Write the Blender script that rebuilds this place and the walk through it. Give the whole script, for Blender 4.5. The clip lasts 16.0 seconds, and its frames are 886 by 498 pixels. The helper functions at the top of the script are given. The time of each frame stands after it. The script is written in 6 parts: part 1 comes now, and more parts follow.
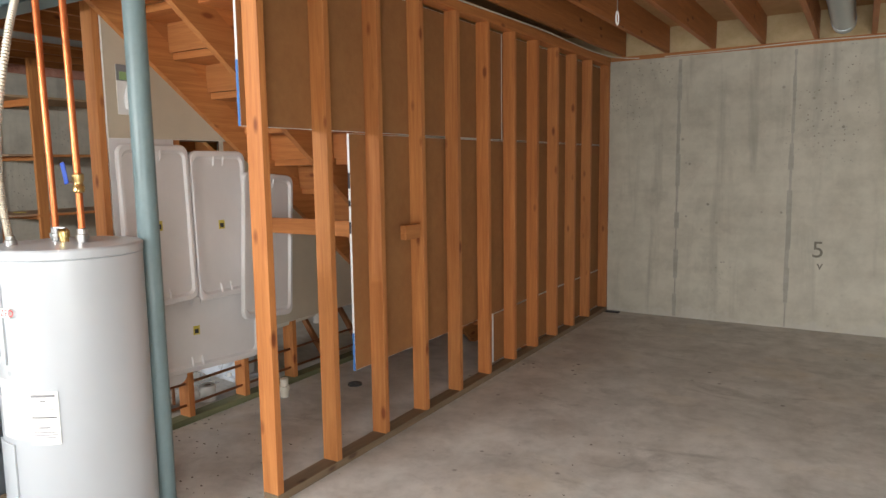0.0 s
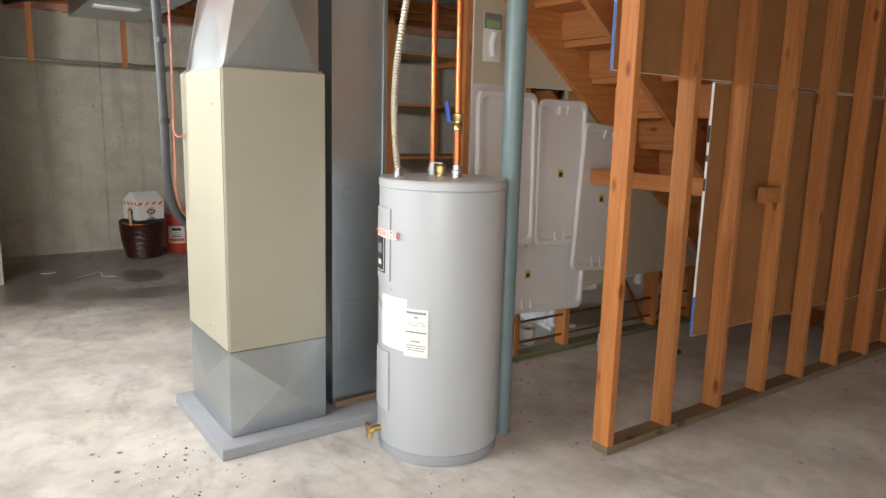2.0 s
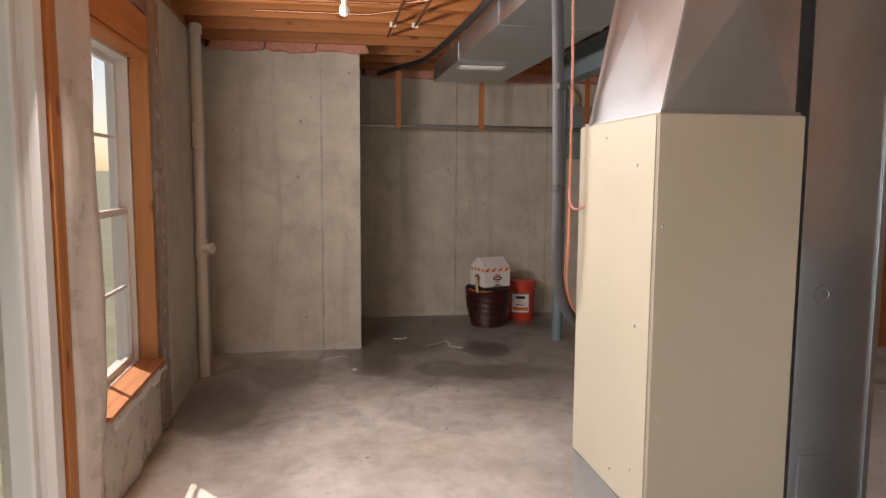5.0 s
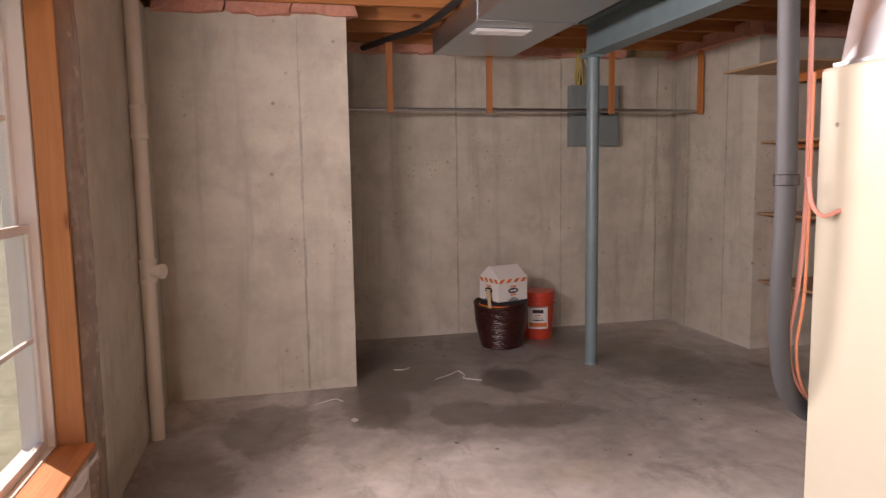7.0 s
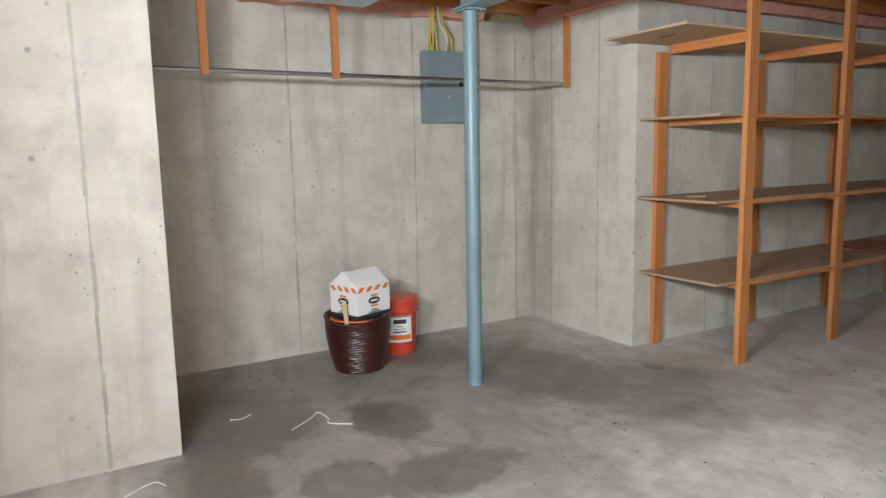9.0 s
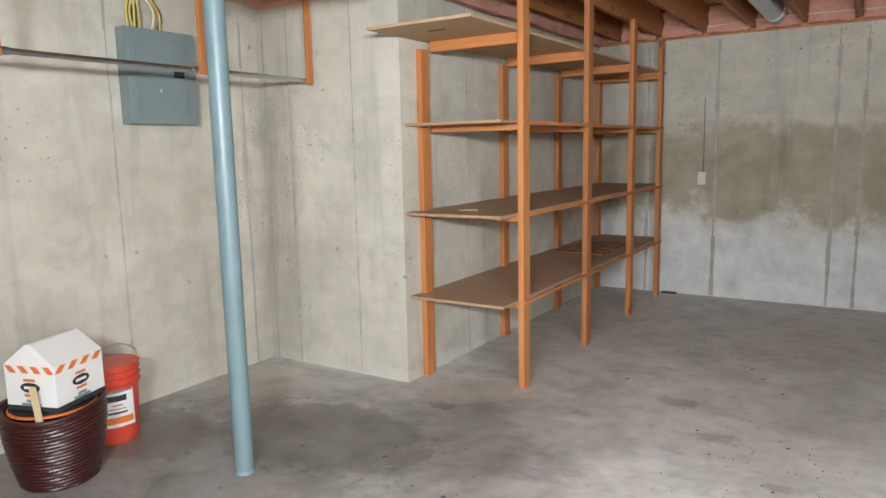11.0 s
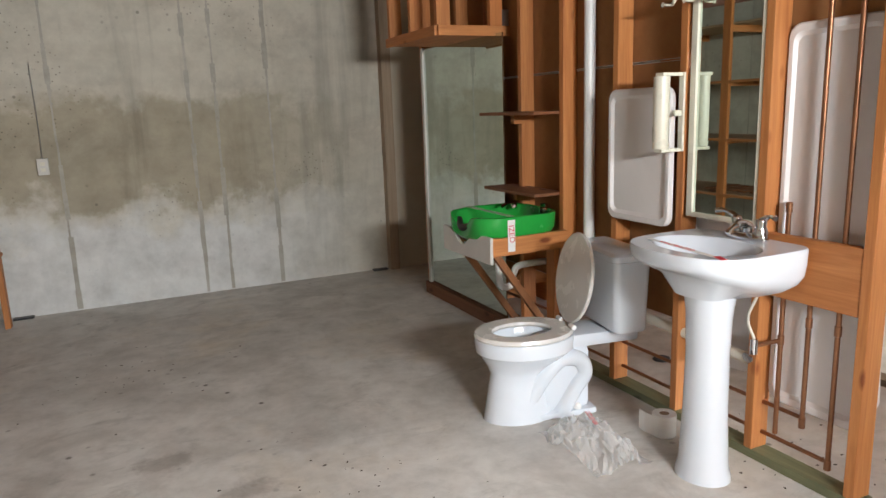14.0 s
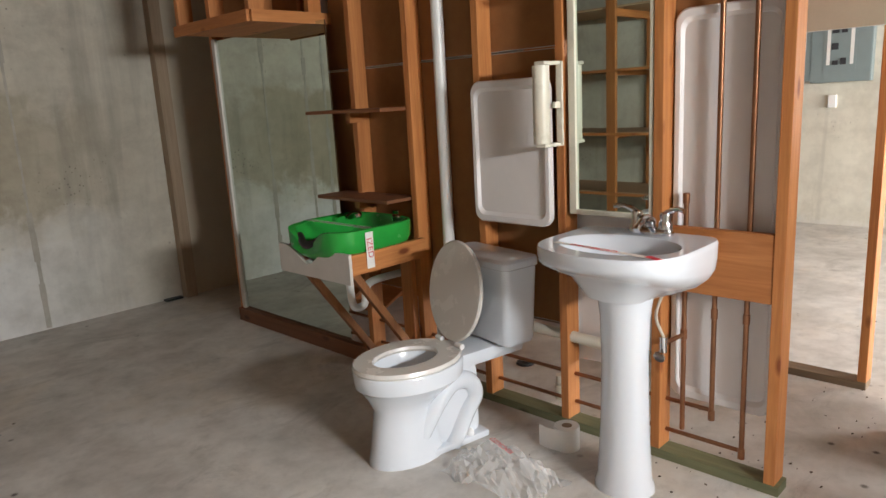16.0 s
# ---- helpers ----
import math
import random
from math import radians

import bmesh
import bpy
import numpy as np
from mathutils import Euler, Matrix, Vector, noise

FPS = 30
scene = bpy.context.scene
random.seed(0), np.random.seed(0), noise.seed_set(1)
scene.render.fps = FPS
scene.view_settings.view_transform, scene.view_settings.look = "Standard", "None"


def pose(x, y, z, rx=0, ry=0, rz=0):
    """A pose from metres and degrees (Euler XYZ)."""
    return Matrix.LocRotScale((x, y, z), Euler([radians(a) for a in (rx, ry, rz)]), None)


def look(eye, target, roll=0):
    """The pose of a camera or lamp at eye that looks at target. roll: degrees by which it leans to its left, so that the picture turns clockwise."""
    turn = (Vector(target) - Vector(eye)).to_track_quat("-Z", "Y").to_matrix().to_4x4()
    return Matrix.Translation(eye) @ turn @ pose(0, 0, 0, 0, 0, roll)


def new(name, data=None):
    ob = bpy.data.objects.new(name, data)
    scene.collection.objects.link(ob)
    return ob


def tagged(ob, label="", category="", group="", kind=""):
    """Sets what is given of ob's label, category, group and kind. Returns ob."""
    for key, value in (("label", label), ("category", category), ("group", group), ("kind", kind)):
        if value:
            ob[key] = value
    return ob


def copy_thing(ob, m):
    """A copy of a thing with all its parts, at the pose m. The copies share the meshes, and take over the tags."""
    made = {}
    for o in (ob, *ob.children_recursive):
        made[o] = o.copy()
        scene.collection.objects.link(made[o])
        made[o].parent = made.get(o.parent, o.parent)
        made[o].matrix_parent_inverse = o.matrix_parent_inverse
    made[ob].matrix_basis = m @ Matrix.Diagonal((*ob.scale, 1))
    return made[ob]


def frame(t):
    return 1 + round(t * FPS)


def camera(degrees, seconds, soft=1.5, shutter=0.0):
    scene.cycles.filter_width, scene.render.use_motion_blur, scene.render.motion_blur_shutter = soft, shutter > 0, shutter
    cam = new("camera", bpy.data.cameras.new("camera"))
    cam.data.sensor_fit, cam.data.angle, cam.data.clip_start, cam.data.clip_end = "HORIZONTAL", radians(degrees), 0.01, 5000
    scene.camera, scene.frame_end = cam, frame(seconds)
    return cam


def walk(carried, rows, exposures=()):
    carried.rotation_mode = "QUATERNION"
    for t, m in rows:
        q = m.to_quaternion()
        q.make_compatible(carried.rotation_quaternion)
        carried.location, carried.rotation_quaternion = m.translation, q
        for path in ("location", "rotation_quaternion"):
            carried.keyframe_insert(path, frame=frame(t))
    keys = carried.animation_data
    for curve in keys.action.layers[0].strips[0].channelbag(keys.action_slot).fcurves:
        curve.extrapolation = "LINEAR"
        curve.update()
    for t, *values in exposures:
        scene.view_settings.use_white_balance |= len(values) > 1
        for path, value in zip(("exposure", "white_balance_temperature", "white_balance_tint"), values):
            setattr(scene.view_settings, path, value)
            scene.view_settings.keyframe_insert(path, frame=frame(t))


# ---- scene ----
cam = camera(65.5, 16.0)
PATH = [
    (0, (0.021, 0.011, 1.474), (-1.008, 1.709, 1.231), -0.8),
    (0.5, (0.023, 0.006, 1.446), (-1.201, 1.567, 1.19), -0.2),
    (1, (-0.031, -0.032, 1.42), (-1.452, 1.347, 1.133), 0.4),
    (1.5, (-0.094, -0.074, 1.404), (-1.622, 1.177, 1.084), 1.0),
    (2, (-0.239, -0.154, 1.405), (-1.842, 0.99, 1.053), 1.5),
    (2.5, (-0.374, -0.223, 1.43), (-2.039, 0.829, 1.086), 0.0),
    (3, (-0.465, -0.231, 1.453), (-2.222, 0.669, 1.134), -0.9),
    (3.5, (-0.613, -0.159, 1.462), (-2.498, 0.452, 1.194), -0.3),
    (4, (-0.78, -0.139, 1.44), (-2.731, 0.243, 1.22), 0.8),
    (4.2, (-0.856, -0.143, 1.436), (-2.814, 0.199, 1.221), 0.5),
    (6.3, (-2.001, -0.27, 1.424), (-3.965, 0.065, 1.223), 0.2),
    (6.5, (-2.115, -0.303, 1.42), (-4.066, 0.087, 1.223), -0.4),
    (7, (-2.408, -0.318, 1.419), (-4.345, 0.13, 1.2), -0.9),
    (7.5, (-2.744, -0.375, 1.433), (-4.67, 0.109, 1.198), 0.1),
    (8, (-3.013, -0.431, 1.43), (-4.892, 0.205, 1.174), -0.5),
    (8.5, (-3.307, -0.452, 1.429), (-5.09, 0.41, 1.154), -1.3),
    (8.7, (-3.411, -0.422, 1.42), (-5.168, 0.494, 1.144), -1.3),
    (10.8, (-4.52, -0.22, 1.485), (-5.664, 1.39, 1.182), -0.9),
    (11, (-4.595, -0.186, 1.472), (-5.658, 1.484, 1.18), -1.2),
    (11.5, (-4.858, -0.153, 1.49), (-5.569, 1.693, 1.197), -1.8),
    (12, (-5.048, -0.021, 1.489), (-5.473, 1.912, 1.199), -1.8),
    (12.5, (-5.14, 0.207, 1.488), (-5.28, 2.181, 1.2), -1.7),
    (13, (-5.274, 0.36, 1.491), (-4.964, 2.312, 1.181), -2.2),
    (13.5, (-5.454, 0.497, 1.462), (-4.776, 2.345, 1.11), -1.9),
    (14, (-5.538, 0.713, 1.445), (-4.708, 2.489, 1.048), -2.1),
    (14.5, (-5.587, 0.927, 1.443), (-4.579, 2.601, 1.019), -2.0),
    (15, (-5.705, 1.079, 1.443), (-4.506, 2.623, 1.023), -2.6),
    (15.5, (-5.769, 1.199, 1.448), (-4.438, 2.633, 1.03), -2.8),
    (16, (-5.676, 1.362, 1.437), (-4.286, 2.736, 1.015), -3.2),
]
EXPOSURES = [(0.0, 0.78, 6700, 10), (0.5, 0.7, 6400, 8), (1.0, 0.52, 6300, 8), (1.5, 0.42, 6400, 8), (2.5, 0.12, 7300, 15), (4.0, -0.12, 7500, 20), (6.5, -0.02, 8100, 34), (7.0, 0.24, 7700, 34), (7.5, 0.9, 6000, 11), (8.0, 1.1, 5600, 7), (8.5, 1.24, 5900, 8), (11.0, 1.74, 6300, 10), (12.0, 1.82, 6400, 10), (13.0, 1.78, 6900, 13), (14.0, 1.76, 6600, 10), (14.5, 1.7, 6500, 9), (16.0, 1.56, 6800, 11)]
walk(cam, [(t, look(eye, target, roll)) for t, eye, target, roll in PATH], EXPOSURES)

# ---- world, sun and large lights ----
world = bpy.data.worlds.new("daylight")
scene.world = world
world.use_nodes = True
wn = world.node_tree
sky = wn.nodes.new("ShaderNodeTexSky")
sky.sky_type, sky.sun_disc = "NISHITA", False
SUN_ELEV, SUN_AZ = 51.0, 231.0  # degrees; azimuth clockwise from +y
sky.sun_elevation, sky.sun_rotation = radians(SUN_ELEV), radians(SUN_AZ)
wn.links.new(sky.outputs[0], wn.nodes["Background"].inputs[0])
wn.nodes["Background"].inputs[1].default_value = 0.15

sun = new("sun", bpy.data.lights.new("sun", "SUN"))
sun.data.energy, sun.data.angle, sun.data.color = 5.0, radians(0.5), (1.0, 0.94, 0.84)
sd = Vector((math.sin(radians(SUN_AZ)) * math.cos(radians(SUN_ELEV)), math.cos(radians(SUN_AZ)) * math.cos(radians(SUN_ELEV)), math.sin(radians(SUN_ELEV))))
sun.matrix_world = look(sd * 30, (0, 0, 0))


def window_light(name, x, z, w, h, watts, drop):
    """Sky light that comes in through an opening of the south wall."""
    lamp = bpy.data.lights.new(name, "AREA")
    lamp.shape, lamp.size, lamp.size_y, lamp.energy, lamp.color = "RECTANGLE", w, h, watts, (0.93, 0.97, 1.0)
    ob = new(name, lamp)
    ob.matrix_world = look((x, SOUTH + 0.05, z), (x, SOUTH + 3, z - drop))
    return ob


SOUTH = -1.075
DOOR = (-3.71, -1.88, 0.03, 2.05)     # sliding door opening: x0, x1, z0, z1
WIN = (-5.11, -4.12, 0.43, 2.06)      # window opening
WIN2 = (-0.4, 1.43, 0.03, 2.05)       # second glazed opening, behind the start
window_light("door_daylight", sum(DOOR[:2]) / 2, 1.87, 1.65, 0.2, 58, 0.7)
window_light("window_daylight", sum(WIN[:2]) / 2, 1.89, 0.85, 0.18, 54, 0.1)
window_light("far_daylight", sum(WIN2[:2]) / 2, 1.05, 1.6, 1.85, 90, 2.3)

# ---- materials ----


def material(name, rough=0.6, metal=0.0):
    m = bpy.data.materials.new(name)
    m.use_nodes = True
    b = m.node_tree.nodes["Principled BSDF"]
    b.inputs["Roughness"].default_value, b.inputs["Metallic"].default_value = rough, metal
    return m, m.node_tree, b


def node(nt, kind, **inputs):
    n = nt.nodes.new(kind)
    for k, v in inputs.items():
        n.inputs[k.replace("_", " ")].default_value = v
    return n


def coords(nt, scale=(1, 1, 1), world_space=True):
    g = nt.nodes.new("ShaderNodeNewGeometry" if world_space else "ShaderNodeTexCoord")
    mp = nt.nodes.new("ShaderNodeMapping")
    mp.inputs["Scale"].default_value = scale
    nt.links.new(g.outputs["Position" if world_space else "Object"], mp.inputs["Vector"])
    return mp.outputs[0]


def ramp(nt, fac, stops):
    r = nt.nodes.new("ShaderNodeValToRGB")
    while len(r.color_ramp.elements) < len(stops):
        r.color_ramp.elements.new(0.5)
    for e, (p, c) in zip(r.color_ramp.elements, stops):
        e.position, e.color = p, (*c, 1) if len(c) == 3 else c
    nt.links.new(fac, r.inputs[0])
    return r.outputs[0]


def noise_tex(nt, vec, scale, detail=4.0, rough=0.6, distort=0.0):
    n = node(nt, "ShaderNodeTexNoise", Scale=scale, Detail=detail, Roughness=rough, Distortion=distort)
    nt.links.new(vec, n.inputs["Vector"])
    return n.outputs["Fac"]


def mix(nt, fac, a, b, blend="MIX"):
    n = nt.nodes.new("ShaderNodeMix")
    n.data_type, n.blend_type = "RGBA", blend
    for sock, v in ((n.inputs["Factor"], fac), (n.inputs[6], a), (n.inputs[7], b)):
        if isinstance(v, (int, float)):
            sock.default_value = v
        elif isinstance(v, tuple):
            sock.default_value = (*v, 1) if len(v) == 3 else v
        else:
            nt.links.new(v, sock)
    return n.outputs[2]


def bump(nt, b, height, strength=0.2, dist=0.01):
    n = node(nt, "ShaderNodeBump", Strength=strength, Distance=dist)
    nt.links.new(height, n.inputs["Height"])
    nt.links.new(n.outputs[0], b.inputs["Normal"])


def plain(name, color, rough=0.5, metal=0.0, vary=0.06, scale=9.0, bump_s=0.05, coat=0.0):
    """A painted, moulded or metal surface with slight mottling at two scales."""
    m, nt, b = material(name, rough, metal)
    v = coords(nt, world_space=False)
    n1, n2 = noise_tex(nt, v, scale), noise_tex(nt, v, scale * 9, 3)
    lo, hi = tuple(c * (1 - vary) for c in color), tuple(min(1, c * (1 + vary)) for c in color)
    base = ramp(nt, n1, [(0.3, lo), (0.7, hi)])
    base = mix(nt, 0.25, base, ramp(nt, n2, [(0.3, tuple(c * (1 - 1.5 * vary) for c in color)), (0.6, color)]))
    nt.links.new(base, b.inputs["Base Color"])
    r = ramp(nt, n1, [(0.3, (max(0, rough - 0.06),) * 3), (0.7, (min(1, rough + 0.06),) * 3)])
    nt.links.new(r, b.inputs["Roughness"])
    b.inputs["Coat Weight"].default_value = coat
    if bump_s:
        bump(nt, b, n2, bump_s, 0.003)
    return m


def wood(name, light, dark, axis=2, knots=True, rough=0.6, size=1.0):
    """Sawn softwood with grain along one axis, knots and a different tone for every board."""
    m, nt, b = material(name, rough)
    s = [14 * size, 14 * size, 14 * size]
    s[axis] = 0.7 * size
    g = nt.nodes.new("ShaderNodeNewGeometry")
    oi = nt.nodes.new("ShaderNodeObjectInfo")
    add = nt.nodes.new("ShaderNodeVectorMath")
    add.operation = "MULTIPLY_ADD"
    nt.links.new(oi.outputs["Random"], add.inputs[0])
    add.inputs[1].default_value = (17, 23, 31)
    nt.links.new(g.outputs["Position"], add.inputs[2])
    mp = nt.nodes.new("ShaderNodeMapping")
    mp.inputs["Scale"].default_value = s
    nt.links.new(add.outputs[0], mp.inputs["Vector"])
    grain = noise_tex(nt, mp.outputs[0], 2.2, 5, 0.6, 0.8)
    fine = noise_tex(nt, mp.outputs[0], 12, 3)
    col = ramp(nt, grain, [(0.25, dark), (0.5, tuple((a + c) / 2 for a, c in zip(light, dark))), (0.72, light)])
    col = mix(nt, 0.2, col, ramp(nt, fine, [(0.35, dark), (0.65, light)]))
    tone = ramp(nt, oi.outputs["Random"], [(0.0, (0.78, 0.74, 0.70)), (0.5, (1, 1, 1)), (1.0, (1.0, 0.9, 0.8))])
    col = mix(nt, 1.0, col, tone, "MULTIPLY")
    if knots:
        ks = [9.0, 9.0, 9.0]
        ks[axis] = 3.6
        mk = nt.nodes.new("ShaderNodeMapping")
        mk.inputs["Scale"].default_value = ks
        nt.links.new(add.outputs[0], mk.inputs["Vector"])
        vo = node(nt, "ShaderNodeTexVoronoi", Scale=1.0)
        nt.links.new(mk.outputs[0], vo.inputs["Vector"])
        kf = ramp(nt, vo.outputs["Distance"], [(0.08, (1, 1, 1)), (0.17, (0, 0, 0))])
        col = mix(nt, kf, col, (dark[0] * 0.55, dark[1] * 0.42, dark[2] * 0.38))
    nt.links.new(col, b.inputs["Base Color"])
    bump(nt, b, fine, 0.15, 0.004)
    return m


def concrete_wall(name, stain=False):
    m, nt, b = material(name, 0.85)
    v = coords(nt)
    big = noise_tex(nt, v, 0.9, 5, 0.55)
    mid = noise_tex(nt, v, 4.5, 6, 0.65)
    fine = noise_tex(nt, v, 45, 3)
    col = ramp(nt, big, [(0.3, (0.46, 0.428, 0.35)), (0.7, (0.665, 0.628, 0.53))])
    col = mix(nt, 0.38, col, ramp(nt, mid, [(0.34, (0.36, 0.335, 0.28)), (0.6, (0.665, 0.635, 0.545))]))
    blot = ramp(nt, noise_tex(nt, v, 2.1, 6, 0.7, 0.6), [(0.54, (0, 0, 0)), (0.7, (0.6, 0.6, 0.6))])
    col = mix(nt, 0.72, col, mix(nt, blot, col, (0.32, 0.295, 0.25)))
    lay = noise_tex(nt, coords(nt, (0.6, 0.6, 9)), 1.2, 3)
    col = mix(nt, 0.09, col, ramp(nt, lay, [(0.35, (0.36, 0.34, 0.29)), (0.6, (0.6, 0.58, 0.51))]))
    runs = noise_tex(nt, coords(nt, (1.0, 1.0, 0.09)), 5.5, 5, 0.6, 0.4)  # soft vertical runs of dirt
    col = mix(nt, ramp(nt, runs, [(0.55, (0, 0, 0)), (0.74, (0.6, 0.6, 0.6))]), col, (0.31, 0.29, 0.245))
    vo = node(nt, "ShaderNodeTexVoronoi", Scale=11.0)
    nt.links.new(v, vo.inputs["Vector"])
    gate = ramp(nt, noise_tex(nt, v, 1.6, 2), [(0.55, (0, 0, 0)), (0.66, (0.7, 0.7, 0.7))])
    pit = mix(nt, 1.0, ramp(nt, vo.outputs["Distance"], [(0.09, (1, 1, 1)), (0.17, (0, 0, 0))]), gate, "MULTIPLY")
    col = mix(nt, pit, col, (0.17, 0.155, 0.13))
    # clusters of air holes left by the pour
    vh = node(nt, "ShaderNodeTexVoronoi", Scale=26.0)
    nt.links.new(v, vh.inputs["Vector"])
    hole_gate = ramp(nt, noise_tex(nt, v, 1.1, 3, 0.6), [(0.56, (0, 0, 0)), (0.64, (0.8, 0.8, 0.8))])
    hole = mix(nt, 1.0, ramp(nt, vh.outputs["Distance"], [(0.1, (1, 1, 1)), (0.2, (0, 0, 0))]), hole_gate, "MULTIPLY")
    col = mix(nt, hole, col, (0.2, 0.18, 0.15))
    foot = node(nt, "ShaderNodeSeparateXYZ")
    nt.links.new(v, foot.inputs[0])
    low_edge = nt.nodes.new("ShaderNodeMath")  # ragged efflorescence and dirt along the bottom of the pour
    low_edge.operation = "MULTIPLY_ADD"
    nt.links.new(noise_tex(nt, v, 7, 5, 0.7), low_edge.inputs[0])
    low_edge.inputs[1].default_value = 0.5
    nt.links.new(foot.outputs["Z"], low_edge.inputs[2])
    crust = node(nt, "ShaderNodeMapRange", From_Min=0.33, From_Max=0.27, To_Max=0.5)
    nt.links.new(low_edge.outputs[0], crust.inputs["Value"])
    col = mix(nt, crust.outputs[0], col, (0.6, 0.58, 0.53))
    if stain:  # damp mark with a ragged lower tide line; pale lime bloom beneath
        g = nt.nodes.new("ShaderNodeNewGeometry")
        sx = nt.nodes.new("ShaderNodeSeparateXYZ")
        nt.links.new(g.outputs["Position"], sx.inputs[0])
        warp = noise_tex(nt, v, 2.3, 5, 0.6)
        h = nt.nodes.new("ShaderNodeMath")
        h.operation = "MULTIPLY_ADD"
        nt.links.new(warp, h.inputs[0])
        h.inputs[1].default_value = 1.0
        nt.links.new(sx.outputs["Z"], h.inputs[2])
        low = ramp(nt, h.outputs[0], [(0.0, (1, 1, 1)), (1.0, (0, 0, 0))])
        mr = node(nt, "ShaderNodeMapRange", From_Min=1.24, From_Max=1.36)
        nt.links.new(h.outputs[0], mr.inputs["Value"])
        mr2 = node(nt, "ShaderNodeMapRange", From_Min=2.05, From_Max=2.2)
        nt.links.new(h.outputs[0], mr2.inputs["Value"])
        damp = nt.nodes.new("ShaderNodeMath")
        damp.operation = "SUBTRACT"
        damp.use_clamp = True
        nt.links.new(mr.outputs[0], damp.inputs[0])
        nt.links.new(mr2.outputs[0], damp.inputs[1])
        xr = node(nt, "ShaderNodeMapRange", From_Min=-3.4, From_Max=-4.6)
        nt.links.new(sx.outputs["X"], xr.inputs["Value"])
        amt = nt.nodes.new("ShaderNodeMath")
        amt.operation = "MULTIPLY"
        nt.links.new(damp.outputs[0], amt.inputs[0])
        nt.links.new(xr.outputs[0], amt.inputs[1])
        pale = node(nt, "ShaderNodeMapRange", From_Min=1.3, From_Max=1.05)
        nt.links.new(h.outputs[0], pale.inputs["Value"])
        amt2 = nt.nodes.new("ShaderNodeMath")
        amt2.operation = "MULTIPLY"
        nt.links.new(pale.outputs[0], amt2.inputs[0])
        nt.links.new(xr.outputs[0], amt2.inputs[1])
        col = mix(nt, amt.outputs[0], col, mix(nt, 1.0, col, (0.68, 0.64, 0.57), "MULTIPLY"))
        col = mix(nt, amt2.outputs[0], col, mix(nt, 0.75, col, ramp(nt, mid, [(0.3, (0.55, 0.56, 0.56)), (0.62, (0.76, 0.775, 0.78))])))
    nt.links.new(col, b.inputs["Base Color"])
    bump(nt, b, mix(nt, 0.5, mid, fine), 0.25, 0.01)
    return m


